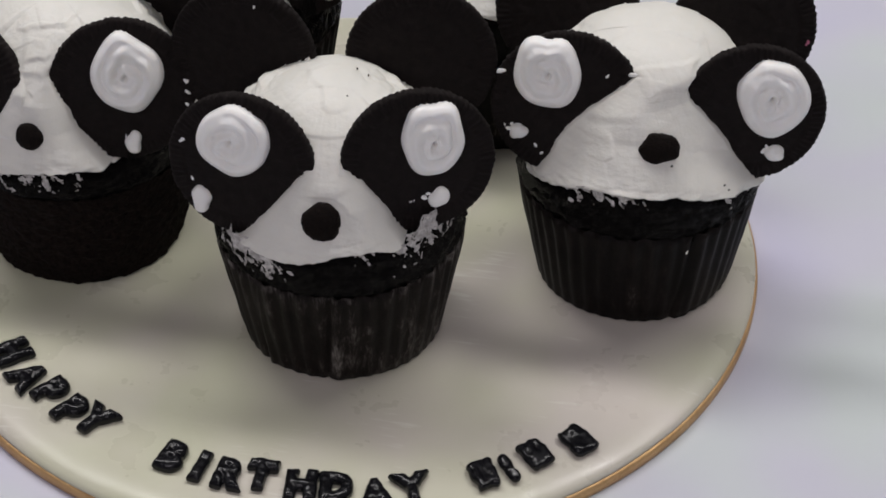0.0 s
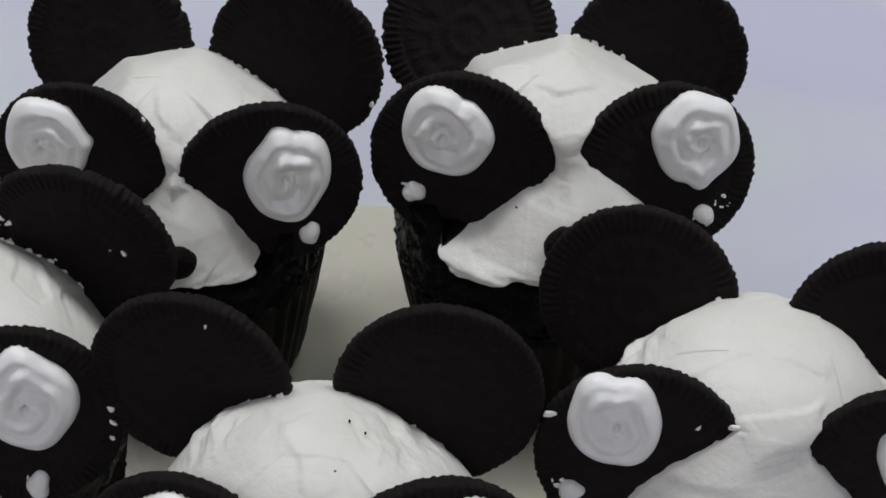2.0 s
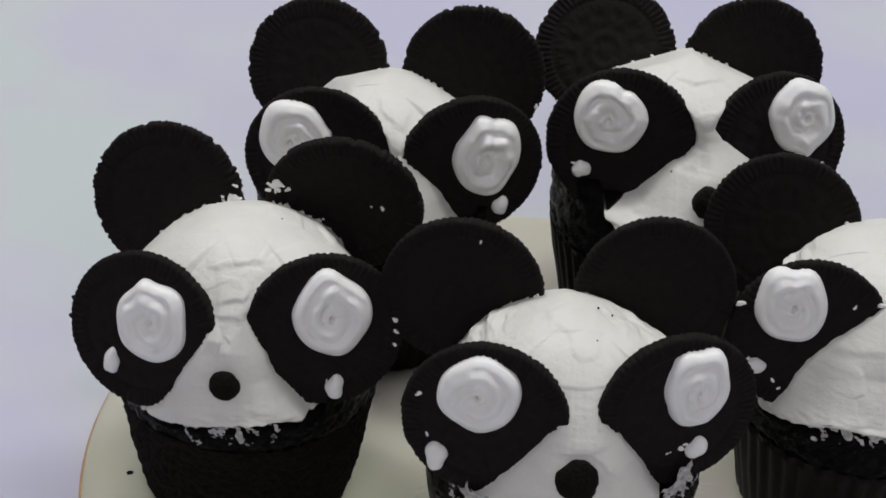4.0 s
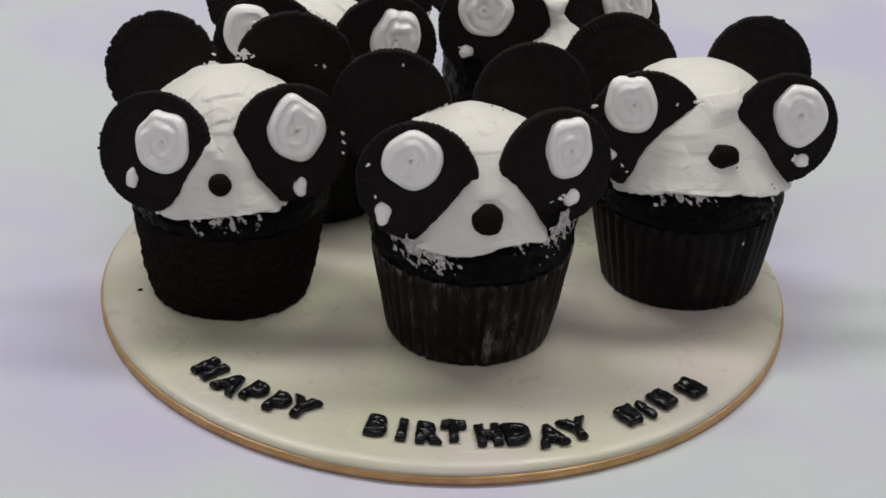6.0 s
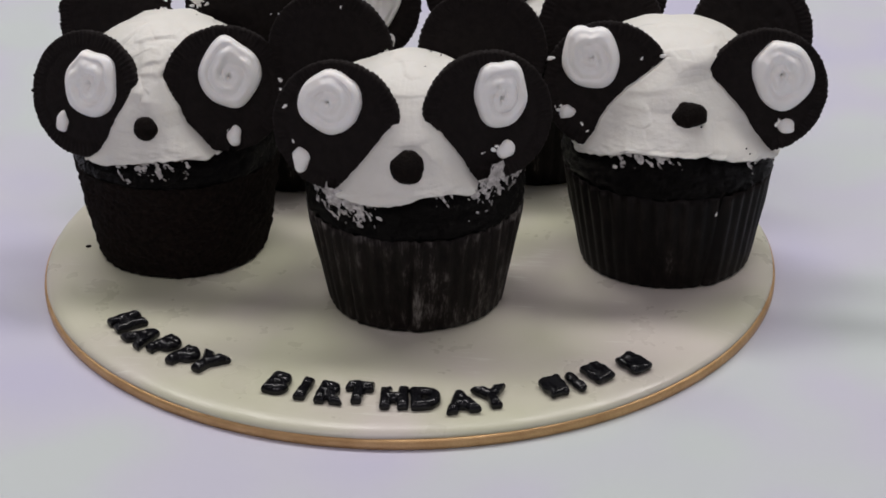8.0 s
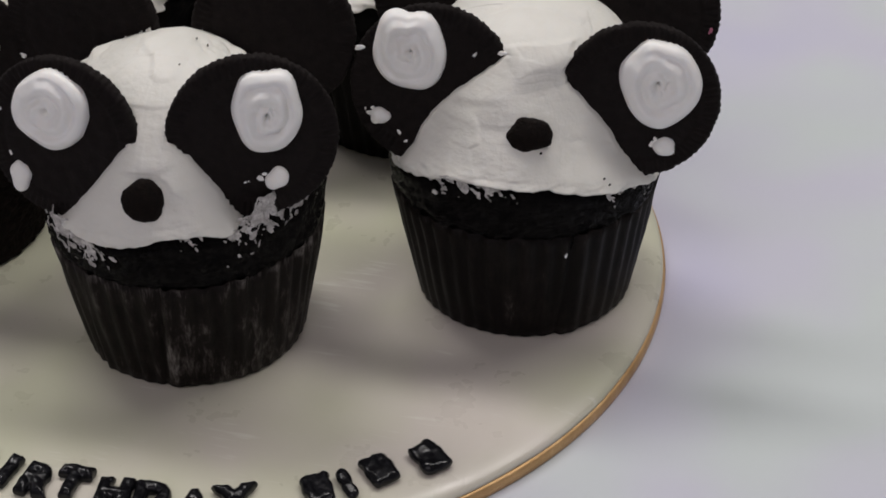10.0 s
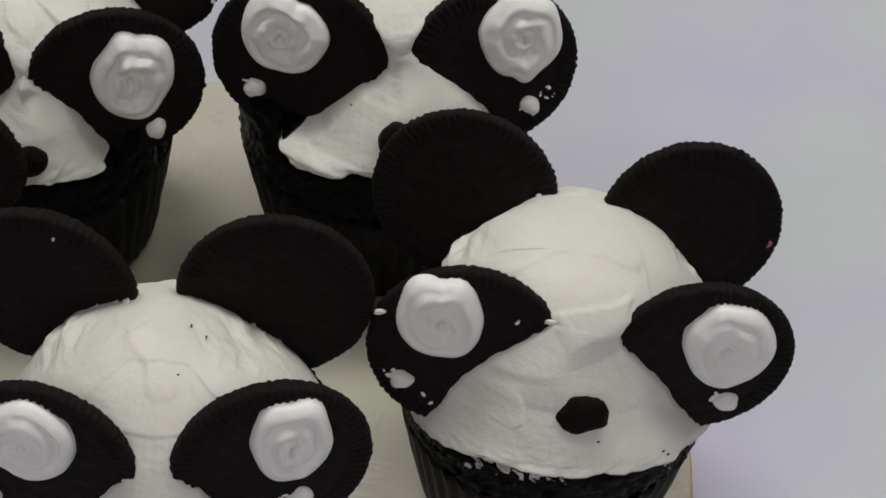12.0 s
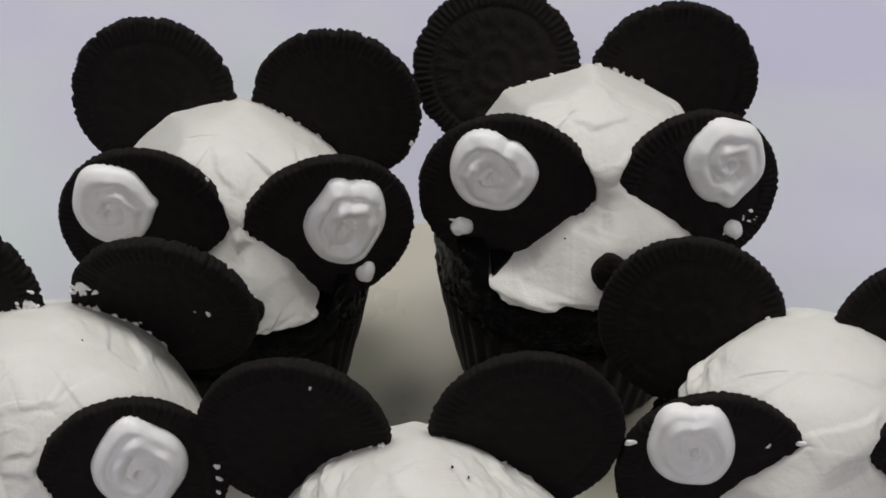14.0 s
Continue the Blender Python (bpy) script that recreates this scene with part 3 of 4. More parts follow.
def cut(spec, x, y, z):
    """Flat sides left by the palette knife: what stands past a plane is pushed back to it."""
    for (px, py, pz), (nx, ny, nz) in spec["facets"]:
        past = (x - px) * nx + (y - py) * ny + (z - pz) * nz
        if past > -1.1 and y > -14:
            k = (past if past > 1.1 else (past + 1.1) ** 2 / 4.4) * 0.94 * smoothstep(-14, -4, y)
            x, y, z = x - nx * k, y - ny * k, z - nz * k
    return x, y, z


def frosting(cup, spec):
    """The smeared dome, pressed flat behind the two eye biscuits, with the muzzle left standing between them."""
    zt, rr, seed = spec["top_z"], spec["rim_r"] + 0.6, spec["seed"]
    eyes = eye_frames(spec)
    front, back, rings = 400, 80, 190
    angles = [math.pi + math.pi * i / front for i in range(front)] + [math.pi * i / back for i in range(back)]
    n = len(angles)
    strokes = knife_strokes(spec)
    bm = bmesh.new()
    rows = []
    for j in range(rings + 1):
        v = j / rings
        ring = []
        for a in angles:
            z0 = edge_height(spec, a) + 0.9 * fbm(5 * math.cos(a), 5 * math.sin(a), seed + 11, 4)
            t = v * math.pi / 2
            rear = min(1.0, 2 * abs(math.cos(a))) * smoothstep(-0.3, 0.4, math.sin(a))
            side = 0 if math.cos(a) < 0 else 1
            r = rr * max(0.0, math.cos(t)) ** (spec["cone"] - spec["full"][side] * rear)
            r *= 1 - spec["back"][side] * rear * smoothstep(-0.25, 0.1, v)
            z = z0 + (zt - z0) * math.sin(t)
            x, y = r * math.cos(a), r * math.sin(a)
            fine = fbm(x * 0.12, y * 0.12 + seed, z * 0.4, 3)
            led = ledges(strokes, x + spec["shift"], y, z, 1.2 * fine)
            d = spec["rough"] * plates(x, y, z, seed) + 0.16 * fine + 0.5 * fbm(x * 0.03 + seed, y * 0.03, z * 0.05, 2)
            d += 0.9 * math.exp(-((v * 46) / 2.2) ** 2) * (0.6 + fine) + creases(spec, x + spec["shift"], y, z)
            for (lx, ly, lz), size, high in spec["lumps"]:
                q = ((x + spec["shift"] - lx) ** 2 + (y - ly) ** 2 + (z - lz) ** 2) / size ** 2
                if q < 4:
                    d += high * math.exp(-q) * (1 + fine)
            k = 1 + d / rr
            x, y, z = cut(spec, x * k + spec["shift"], y * k, z + d * 0.6 * v)
            full = flatter(spec, y, z)
            out = spec["swell"] * max(0.0, 1 - (z - z0) / spec["swell_h"]) ** 1.2
            y, bare = pressed(eyes, x, full, z - spec["brim"] * out, 0.25 * fine)
            y += (full - y) * bare * out
            led *= bare
            x, y, z = x + led * math.cos(a) * (1 - v) * 0.7, y + led * math.sin(a) * (1.1 - 0.8 * v), z + led * (0.2 + 0.8 * v)
            if j == 0:
                x, y = spec["shift"] + (x - spec["shift"]) * 0.985, y * 0.985
            ring.append((x * MM, y * MM, z * MM))
        if j == 0:
            rows.append([(x * 0.93, y * 0.93, z + 0.4 * MM) for x, y, z in ring])
        rows.append(ring)
    rows[-1] = [(spec["shift"] * MM + 0.15 * MM * math.cos(a), 0.15 * MM * math.sin(a), rows[-1][i][2]) for i, a in enumerate(angles)]
    vs = grid_mesh(bm, rows)
    cap(bm, vs[-1])
    part("frosting", bm, FROSTING, cup, "smeared white buttercream dome")
    return [p for row in rows[70:-8] for p in row[::2]]


def on_plane(centre, normal, x, z, lift):
    """The point over (x, z) that lies lift above a biscuit's middle plane."""
    c, n = Vector(centre), Vector(normal).normalized()
    y = c.y - ((x - c.x) * n.x + (z - c.z) * n.z) / n.y
    return Vector((x, y, z)) + n * lift


def cupcake(spec):
    cup = tagged(new("cupcake"), spec["label"], "cupcake", "cupcakes on the board")
    cup.matrix_world = pose(spec["at"][0] * MM, spec["at"][1] * MM, 0.0003, 0, 0, spec["turn"])
    case_and_cake(cup, spec)
    surface = frosting(cup, spec)
    rnd = random.Random(spec["seed"] + 50)
    for (c, n), r in zip(spec["ears"], spec["radii"]):
        share("ear", BISCUIT_WORN if spec["crumbling"] else BISCUIT, cup, seat(c, n, rnd.uniform(0, 360)) @ Matrix.Scale(r / COOKIE_R, 4), "round black sandwich biscuit half")
    for k, (c, n) in enumerate(spec["eyes"]):
        place = seat(c, n, rnd.uniform(0, 360)) @ Matrix.Scale(spec["radii"][2 + k] / COOKIE_R, 4)
        eye = share("eye_patch", BISCUIT, cup, place, "round black sandwich biscuit half")
        inverse = place.inverted()
        face = COOKIE_T / 2 - 0.1
        x, z = spec["pupils"][k]
        m = inverse @ seat(on_plane(c, n, x, z, face), n)
        swirl(eye, m, spec["pupil_r"][k], spec["seed"] * 3 + k, spec["knobs"][k], 6.0, spec["pupil_squash"][k], spec["peaks"][k])
        x, z = spec["tears"][k]
        m = inverse @ seat(on_plane(c, n, x, z, face), n, rnd.uniform(-25, 25))
        rx, ry = spec["tear_r"][k]
        blob("tear", eye, m, rx, ry, 2.4, spec["seed"] * 5 + k, PIPED, "white cream dot", 2.4)
        for dx, dz, size in spec["splashes"][k]:
            fleck(cup, spec, 2 + k, x + dx, z + dz, size)
    for on in (0, 1):
        tufts(cup, spec, on, surface)
    x, z = spec["nose"]
    lift = (z - spec["edge"][1]) / (spec["top_z"] - spec["edge"][1])
    across = x - spec["shift"]
    y = -math.sqrt((spec["rim_r"] + 0.6) ** 2 * (1 - lift * lift) - across * across)
    y, _ = pressed(eye_frames(spec), x, flatter(spec, y, z), z)
    tilt = Vector((x * 0.02, -1.0, 0.45))
    blob("nose", cup, seat(Vector((x, y, z)) - tilt.normalized() * 0.6, tilt), *spec["nose_r"], spec["nose_h"], spec["seed"] + 20, NOSE, "brown chocolate button", spec["nose_lumps"])
    return cup


def fleck(cup, spec, on, x, z, size, mat=None, label="white fleck of cream"):
    """A crumb of cream stuck on one of the biscuits."""
    c, nn = (spec["ears"] + spec["eyes"])[on]
    place = seat(on_plane(c, nn, x, z, COOKIE_T / 2 - 0.2), nn, 40 * x)
    blob("cream_fleck", cup, place, size, size * 0.62, size * 0.28, spec["seed"] * 9 + int(abs(x * 10)), mat or PIPED, label, 4.0)


def tufts(cup, spec, on, surface):
    """Ragged bits of cream along the line where an ear was pushed into the dome."""
    c, nn = spec["ears"][on]
    inverse = seat(c, nn).inverted()
    met = []
    for p in surface:
        q = inverse @ Vector(p) / MM
        if abs(q.z - COOKIE_T / 2) < 0.5 and q.x * q.x + q.y * q.y < (COOKIE_R - 0.5) ** 2:
            met.append(p)
    rnd = random.Random(spec["seed"] * 17 + on)
    for p in rnd.sample(met, min(len(met), spec["tufts"][on])):
        size = rnd.uniform(0.4, 1.05) ** 1.5
        place = seat(Vector(p) / MM, Vector(nn) + Vector((0, 0, 0.3)), rnd.uniform(0, 360))
        blob("cream_tuft", cup, place, size, size * rnd.uniform(0.5, 0.9), size * 0.35, rnd.randrange(999), FROSTING, "ragged white bit of cream", 4.0)


def fleck_cluster(cup, spec, on, x, z, spread, count, size):
    """A scatter of cream crumbs where a biscuit was pushed in."""
    rnd = random.Random(spec["seed"] * 31 + on)
    for _ in range(count):
        fleck(cup, spec, on, x + rnd.gauss(0, spread), z + rnd.gauss(0, spread * 0.7), size * rnd.uniform(0.35, 1.0))


def rim_crumb(cup, spec, on, turn, size):
    """A dark crumb clinging to the edge of one of the biscuits."""
    c, nn = (spec["ears"] + spec["eyes"])[on]
    a = radians(turn)
    place = seat(c, nn) @ Matrix.Translation(Vector((COOKIE_R * math.cos(a), COOKIE_R * math.sin(a), 0.6)) * MM)
    blob("biscuit_crumb", cup, place, size, size * 0.8, size * 0.8, int(turn), COOKIE, "black biscuit crumb")


def cream_speck(cup, spec, x, y, size):
    """A dark speck on the cream, over the point (x, y): crumbs, and shaded pits drawn dark."""
    r = math.hypot(x - spec["shift"], y)
    t = math.acos(min(1.0, (r / (spec["rim_r"] + 0.6)) ** (1 / spec["cone"])))
    e = edge_height(spec, math.atan2(y, x))
    z = e + (spec["top_z"] - e) * math.sin(t)
    blob("dark_speck", cup, seat((x, y, z), (x, y, 45 + 0.5 * z)), size, size * 0.7, size * 0.8, int(abs(x * 7 + y)), CAKE, "dark speck, cake crumb and shaded pit alike")


COMMON = dict(pleats=44, pleat_depth=0.6, case_top=39.5, top_z=93.0, rim_r=40.6, shift=0.0, edge=(50.0, 50.0, 50.0), knobs=((), ()), peaks=((), ()), tear_r=((2.9, 3.7), (2.9, 3.7)), splashes=((), ()), plates=(), tufts=(3, 3), brim=0.0, swell=0.9, swell_h=11.0, crumbling=False, creases=(), facets=(), lumps=(), flat=0.93, cone=1.1, nose_h=3.2, nose_lumps=0.4, strokes=(), marks=4, lift=(0.0, 0.0), back=(0.05, 0.05), full=(0.0, 0.0), rough=0.9, tips=(-25.0, 25.0), folds=(), pupil_r=(11.6, 11.0), pupil_squash=(1.0, 1.0), case_mat=PAPER_CLEAN, case_label="pleated black paper case")

spec = dict(COMMON, seed=1, at=(9.4, -40), turn=11.22, label="black and white face cupcake in a dusty black paper case",
            case_mat=PAPER_DUSTY, case_label="pleated black paper case rubbed pale", rough=0.3, marks=1, back=(0.05, 0.1), lift=(4.0, 4.0), plates=((((-11.5, 11, 90), (-8, 2, 93), (-4.7, -6, 93.3), (-1.3, -15, 90.8)), (1, 0.2, 0.1), 1.1),), strokes=(((20, -2, 87), (-1, -0.6, 0), 14, 0.7, -0.01), ((-2, -27, 81), (0, 0, -1), 4, 0.4, 0)),
            lumps=(((-6, 4, 93), 5, 1.7), ((16, 2, 89), 11, -1.6), ((-22, 10, 84), 8, 3.0), ((2, 30, 80), 9, -2.6), ((22, 15, 81), 9, -2.2)), facets=(((-21, 10, 88), (-0.26, 0.28, 0.92)),), creases=(((-15, -33, 68.5), (0.15, 0, 1), 12, 0.22), ((10, -34, 70.5), (-0.15, 0, 1), 12, 0.22), ((-1, -22, 87), (0, 0.4, 0.9), 9, 0.12)), peaks=(((95, 0.04, 0.3), (205, 0.05, 0.3)), ((52, 0.17, 0.35), (118, 0.08, 0.35), (88, -0.03, 0.15))), tear_r=((3.1, 4.4), (3.1, 3.3)), splashes=((), ((-4.4, 0.2, 1.1), (-3.2, 1.4, 0.8), (-7.4, -0.4, 0.6), (-6.6, -1.5, 0.4))), edge=(52.0, 54.0, 56.0), top_z=94.3, folds=(228, 266),
            ears=[((-29.3, 21.9, 86.8), (-0.216, -0.968, 0.131)), ((25.6, 18.4, 87.8), (-0.027, -0.981, 0.193))],
            eyes=[((-27.0, -20.9, 76.4), (-0.267, -0.948, 0.171)), ((25.0, -22.8, 79.6), (0.196, -0.969, 0.147))],
            muzzle=[[(-5.2, 82.6), (-10.8, 75.7), (-16.2, 68.9), (-20.7, 63), (-25.2, 57.8), (-28, 55)], [(2.5, 84), (3.2, 81.3), (8.8, 76), (14, 69.5), (17.8, 63), (21, 58), (23.5, 54.5)]], radii=(23.3, 23.35, 23.1, 23.2), tips=(-30.7, 24.4), rim_line=((-30, 53.5), (-23.5, 53.5), (-16, 53.6), (-6, 54), (2, 57), (10.5, 57), (18.7, 56), (23, 58)),
            pupils=[(-28.4, 84.9), (28.9, 87.0)], pupil_r=(11.1, 9.7), pupil_squash=(1.02, 1.15),
            tears=[(-39.4, 63.9), (30.9, 67.7)], nose=(-3.2, 66.7), nose_r=(5.9, 5.9), nose_lumps=0.6)
cup = cupcake(spec)
for a0, a1, z0, z1, cover in ((184, 232, -3.8, 2.5, 1.35), (192, 256, -10, 1.2, 0.4), (300, 352, -6, 2.5, 0.58), (292, 350, -10.5, 1.2, 0.38), (270, 292, -6, 0.5, 0.1),):
    smear(cup, spec, a0, a1, z0, z1, cover, spec["seed"] * 7 + a0 * 0.01)
for on, x, z, size in ((0, -24.8, 104.2, 0.6), (2, -44.5, 82, 1), (2, -42, 70, 0.7), (3, 22.5, 67, 0.6),):
    fleck(cup, spec, on, x, z, size)
# Dark specks that stand for small shaded pits in this cream.
for x, y in ((10.0, 2.0), (4.0, -9.0), (6.5, 5.0)):
    cream_speck(cup, spec, x, y, 0.3)

spec = dict(COMMON, seed=2, at=(-87.4, -11.8), turn=5.04, label="black and white face cupcake with bare dark crumbly sides",
            case_mat=CAKE_BARE, case_label="bare dark chocolate cake side", back=(0.0, 0.02), lift=(7.0, 7.0), plates=((((-9, -16, 88), (-1.3, -16, 89), (4, -14.5, 90), (7, -15, 88.5)), (0, 0.6, 0.6), 1.7), (((-5, -25, 81), (2, -25, 82)), (0, 0.3, 1), 2.4), (((-8, -26, 77.5), (-3, -28, 77.5), (3.5, -28, 75)), (0, 0, 1), 1.3)), strokes=(((-3, -29, 74), (0.25, 0, -1), 8, 0.6, 0.012), ((-2, -33, 69), (0.2, 0, 1), 7, 0.4, 0), ((12, -36, 56), (-0.1, 0, -1), 12, 0.8, 0), ((-8, 0, 92), (0.3, 0.8, 0.3), 10, 0.6, 0.01), ((6, -20, 86), (-1, 0.2, 0), 4, 0.7, 0)),
            creases=(((-2, -30, 72), (0.2, 0, 1), 13, 0.16),), lumps=(((-12, 14, 88), 5, 1.4), ((6, 12, 90), 4, 1.6), ((18, 14, 82), 4, 1.2), ((-20, 8, 84), 4, 0.9)), peaks=(((112, 0.15, 0.2), (55, 0.05, 0.3)), ((95, 0.18, 0.28), (285, 0.13, 0.35), (30, 0.05, 0.3))), tear_r=((2.6, 3.6), (2.8, 3.6)), splashes=((), ((-2.6, 2.0, 0.8),)), crumbling=True, tufts=(22, 24), pleats=0, pleat_depth=0.0, case_top=40.0, edge=(46.5, 50.5, 45.5), top_z=93.3, cone=1.0, rough=0.55, flat=0.92,
            ears=[((-25.9, 25.3, 83.5), (-0.202, -0.929, 0.311)), ((27.1, 23.8, 85.5), (-0.132, -0.988, -0.05))],
            eyes=[((-27.7, -21.6, 70.5), (-0.353, -0.888, 0.296)), ((23.7, -21.9, 73.7), (0.168, -0.952, 0.256))],
            muzzle=[[(-6.9, 80.6), (-9.1, 75.8), (-12, 70.3), (-16, 64.3), (-19.3, 56.8), (-22.6, 52.2), (-25.9, 49.5)], [(1.8, 79.5), (4.6, 74), (6.9, 70.1), (10.1, 63.4), (15, 58), (19.9, 52.2), (23, 49.3)]], radii=(23.3, 23.7, 23.3, 23.1), tips=(-27, 24), rim_line=((-26.5, 48.3), (-21, 47.5), (-10, 50.5), (5, 52.8), (15.5, 51.5), (21, 51), (23, 51.5)),
            pupils=[(-24.2, 74.2), (25.2, 79.2)], pupil_r=(10.8, 11.0), pupil_squash=(1.13, 1.1),
            tears=[(-36.4, 59.4), (26.9, 57.0)], nose=(-3.6, 63.2), nose_r=(4.4, 4.5))
cup = cupcake(spec)
for a0, a1, z0, z1, cover in ((232, 300, -8, 0.8, 0.02), (180, 222, -8, 1, 0.2),):
    smear(cup, spec, a0, a1, z0, z1, cover, spec["seed"] * 7 + a0 * 0.01)
for on, x, z, size in ((1, 38.7, 86.8, 0.9), (1, 35.6, 87.2, 0.6), (3, 43.4, 76, 1), (3, 43.8, 72.5, 0.9), (3, 43.6, 68.5, 0.7), (0, -5, 91, 0.8),):
    fleck(cup, spec, on, x, z, size)
for turn, size in ((172, 0.8), (186, 0.9), (205, 0.6)):
    rim_crumb(cup, spec, 2, turn, size)
fleck_cluster(cup, spec, 0, -5.0, 86.5, 1.6, 26, 1.1)
fleck_cluster(cup, spec, 1, 6.8, 90.0, 1.6, 26, 1.1)
fleck_cluster(cup, spec, 1, 18.0, 80.5, 1.4, 9, 0.55)
for x, y in ((9.5, 6.0), (8.0, 9.0)):
    cream_speck(cup, spec, x, y, 0.35)

spec = dict(COMMON, seed=3, at=(98.1, 6.3), turn=6.37, label="black and white face cupcake with a creased black paper case",
            case_mat=PAPER_CLEAN, case_label="pleated black paper case", rough=0.35, marks=1, lift=(5.0, 0.0), full=(0.5, 0.2), back=(0.27, 0.0), plates=((((-5, -20, 86), (-2, -18.4, 87.4), (5.2, -17, 88.4), (13.6, -13, 87.7), (18, -6.6, 87.8)), (0, -1, -0.3), 1.1), (((-23, -22, 72), (-21.7, -23.6, 70.5), (-13.8, -28.7, 71.1), (-1.3, -30.4, 73.5)), (0, 0, 1), 1.0), (((11.9, -27.2, 69.9), (16.4, -22.7, 70.8)), (0, 0, 1), 0.8), (((-10.6, -6, 91), (-2.3, -1, 92.7), (8, -1.4, 92.2), (18.9, -4.5, 87.6)), (0, 1, 0.3), 0.9)), strokes=(((-19, 6, 88), (1, 0.3, 0.2), 8, 0.8, 0.01), ((14, -14, 86), (-0.4, 0, -1), 6, 0.5, 0)),
            creases=(((2, -33, 66), (0, 0, 1), 20, 0.14), ((14, -28, 72), (-0.4, 0, 1), 8, 0.16)), lumps=(((-31, -26, 56.5), 3.0, 1.3), ((35, -21, 54), 3.0, 1.1), ((28, -28, 53), 2.2, 0.8), ((-27, 8, 81), 8, 3.4), ((-20, 12, 88), 4, 0.8), ((31, 15, 77), 9, -1.8), ((3, 26, 86), 8, 1.0), ((2.5, -30, 75.5), 2.0, 0.9)), peaks=(((128, 0.14, 0.35), (60, 0.09, 0.3), (92, -0.08, 0.16)), ((108, 0.08, 0.18), (60, 0.04, 0.3), (5, 0.05, 0.3))), tear_r=((2.6, 2.8), (3.4, 2.6)), splashes=(((-2.9, 0.4, 1.1), (-2.2, 2.0, 0.7), (1.6, 2.2, 0.6), (-4.3, 1.6, 0.4)), ((-3.4, 0.6, 1.2), (-2.6, 2.0, 0.8), (2.4, -1.6, 0.7), (-4.6, -0.4, 0.5))), edge=(53.0, 57.0, 50.0), top_z=92.8, flat=0.84, cone=0.98, folds=(296,),
            ears=[((-25.8, 26.7, 80.8), (-0.152, -0.938, 0.311)), ((30.7, 20.9, 81.4), (0.125, -0.944, 0.306))],
            eyes=[((-24.0, -17.9, 75.6), (-0.035, -0.97, 0.24)), ((33.4, -13.6, 72.7), (0.111, -0.982, 0.153))],
            muzzle=[[(-2, 88), (-2.9, 87), (-8.7, 82.4), (-16.3, 76.8), (-22.5, 71.2), (-26.9, 65), (-28.7, 60), (-31.3, 56.6)], [(12.6, 83), (13.7, 79), (19, 73.5), (25.2, 66.2), (30, 58.2), (33.7, 53.8)]], radii=(23.8, 23.3, 23.5, 22.8), tips=(-34, 39), rim_line=((-33.5, 51.8), (-28.5, 52.9), (-17, 57.5), (-5, 57.8), (9, 56.8), (22, 53.2), (27, 51.5), (33, 50), (38.8, 46.5)),
            pupils=[(-30.1, 85.4), (38.9, 78.2)], pupil_r=(10.4, 11.1), pupil_squash=(1.1, 1.15),
            tears=[(-38.5, 66.3), (41.1, 59.6)], nose=(5.0, 69.9), nose_r=(6.0, 5.0), nose_lumps=0.85)
cup = cupcake(spec)
for a0, a1, z0, z1, cover in ((225, 285, -6, 0.8, 0.22), (300, 345, -6, 0.8, 0.05),):
    smear(cup, spec, a0, a1, z0, z1, cover, spec["seed"] * 7 + a0 * 0.01)
for on, x, z, size in ((2, -44.6, 85, 1.3), (2, -4.2, 86.6, 1.2), (2, -12, 85.5, 0.8), (2, -17, 82.5, 0.5), (2, -33, 62, 0.8), (2, -31, 59.5, 0.6),):
    fleck(cup, spec, on, x, z, size)
for on, turn, size in ((1, 62, 1.0), (1, 75, 0.7), (0, 20, 0.6), (3, 230, 0.6)):
    rim_crumb(cup, spec, on, turn, size)
blob("cream_fleck", cup, seat((15.9, -34.6, 34.0), (0.42, -0.9, 0.1)), 0.7, 2.3, 0.5, 77, PIPED, "white fleck of cream")
fleck(cup, spec, 1, 51.1, 76.4, 0.9, SPRINKLE, "pink sugar crumb")
for x, y in ((18.8, 2.5), (9.0, -38.0), (26.0, -31.5), (27.5, -30.5)):
    cream_speck(cup, spec, x, y, 0.35)

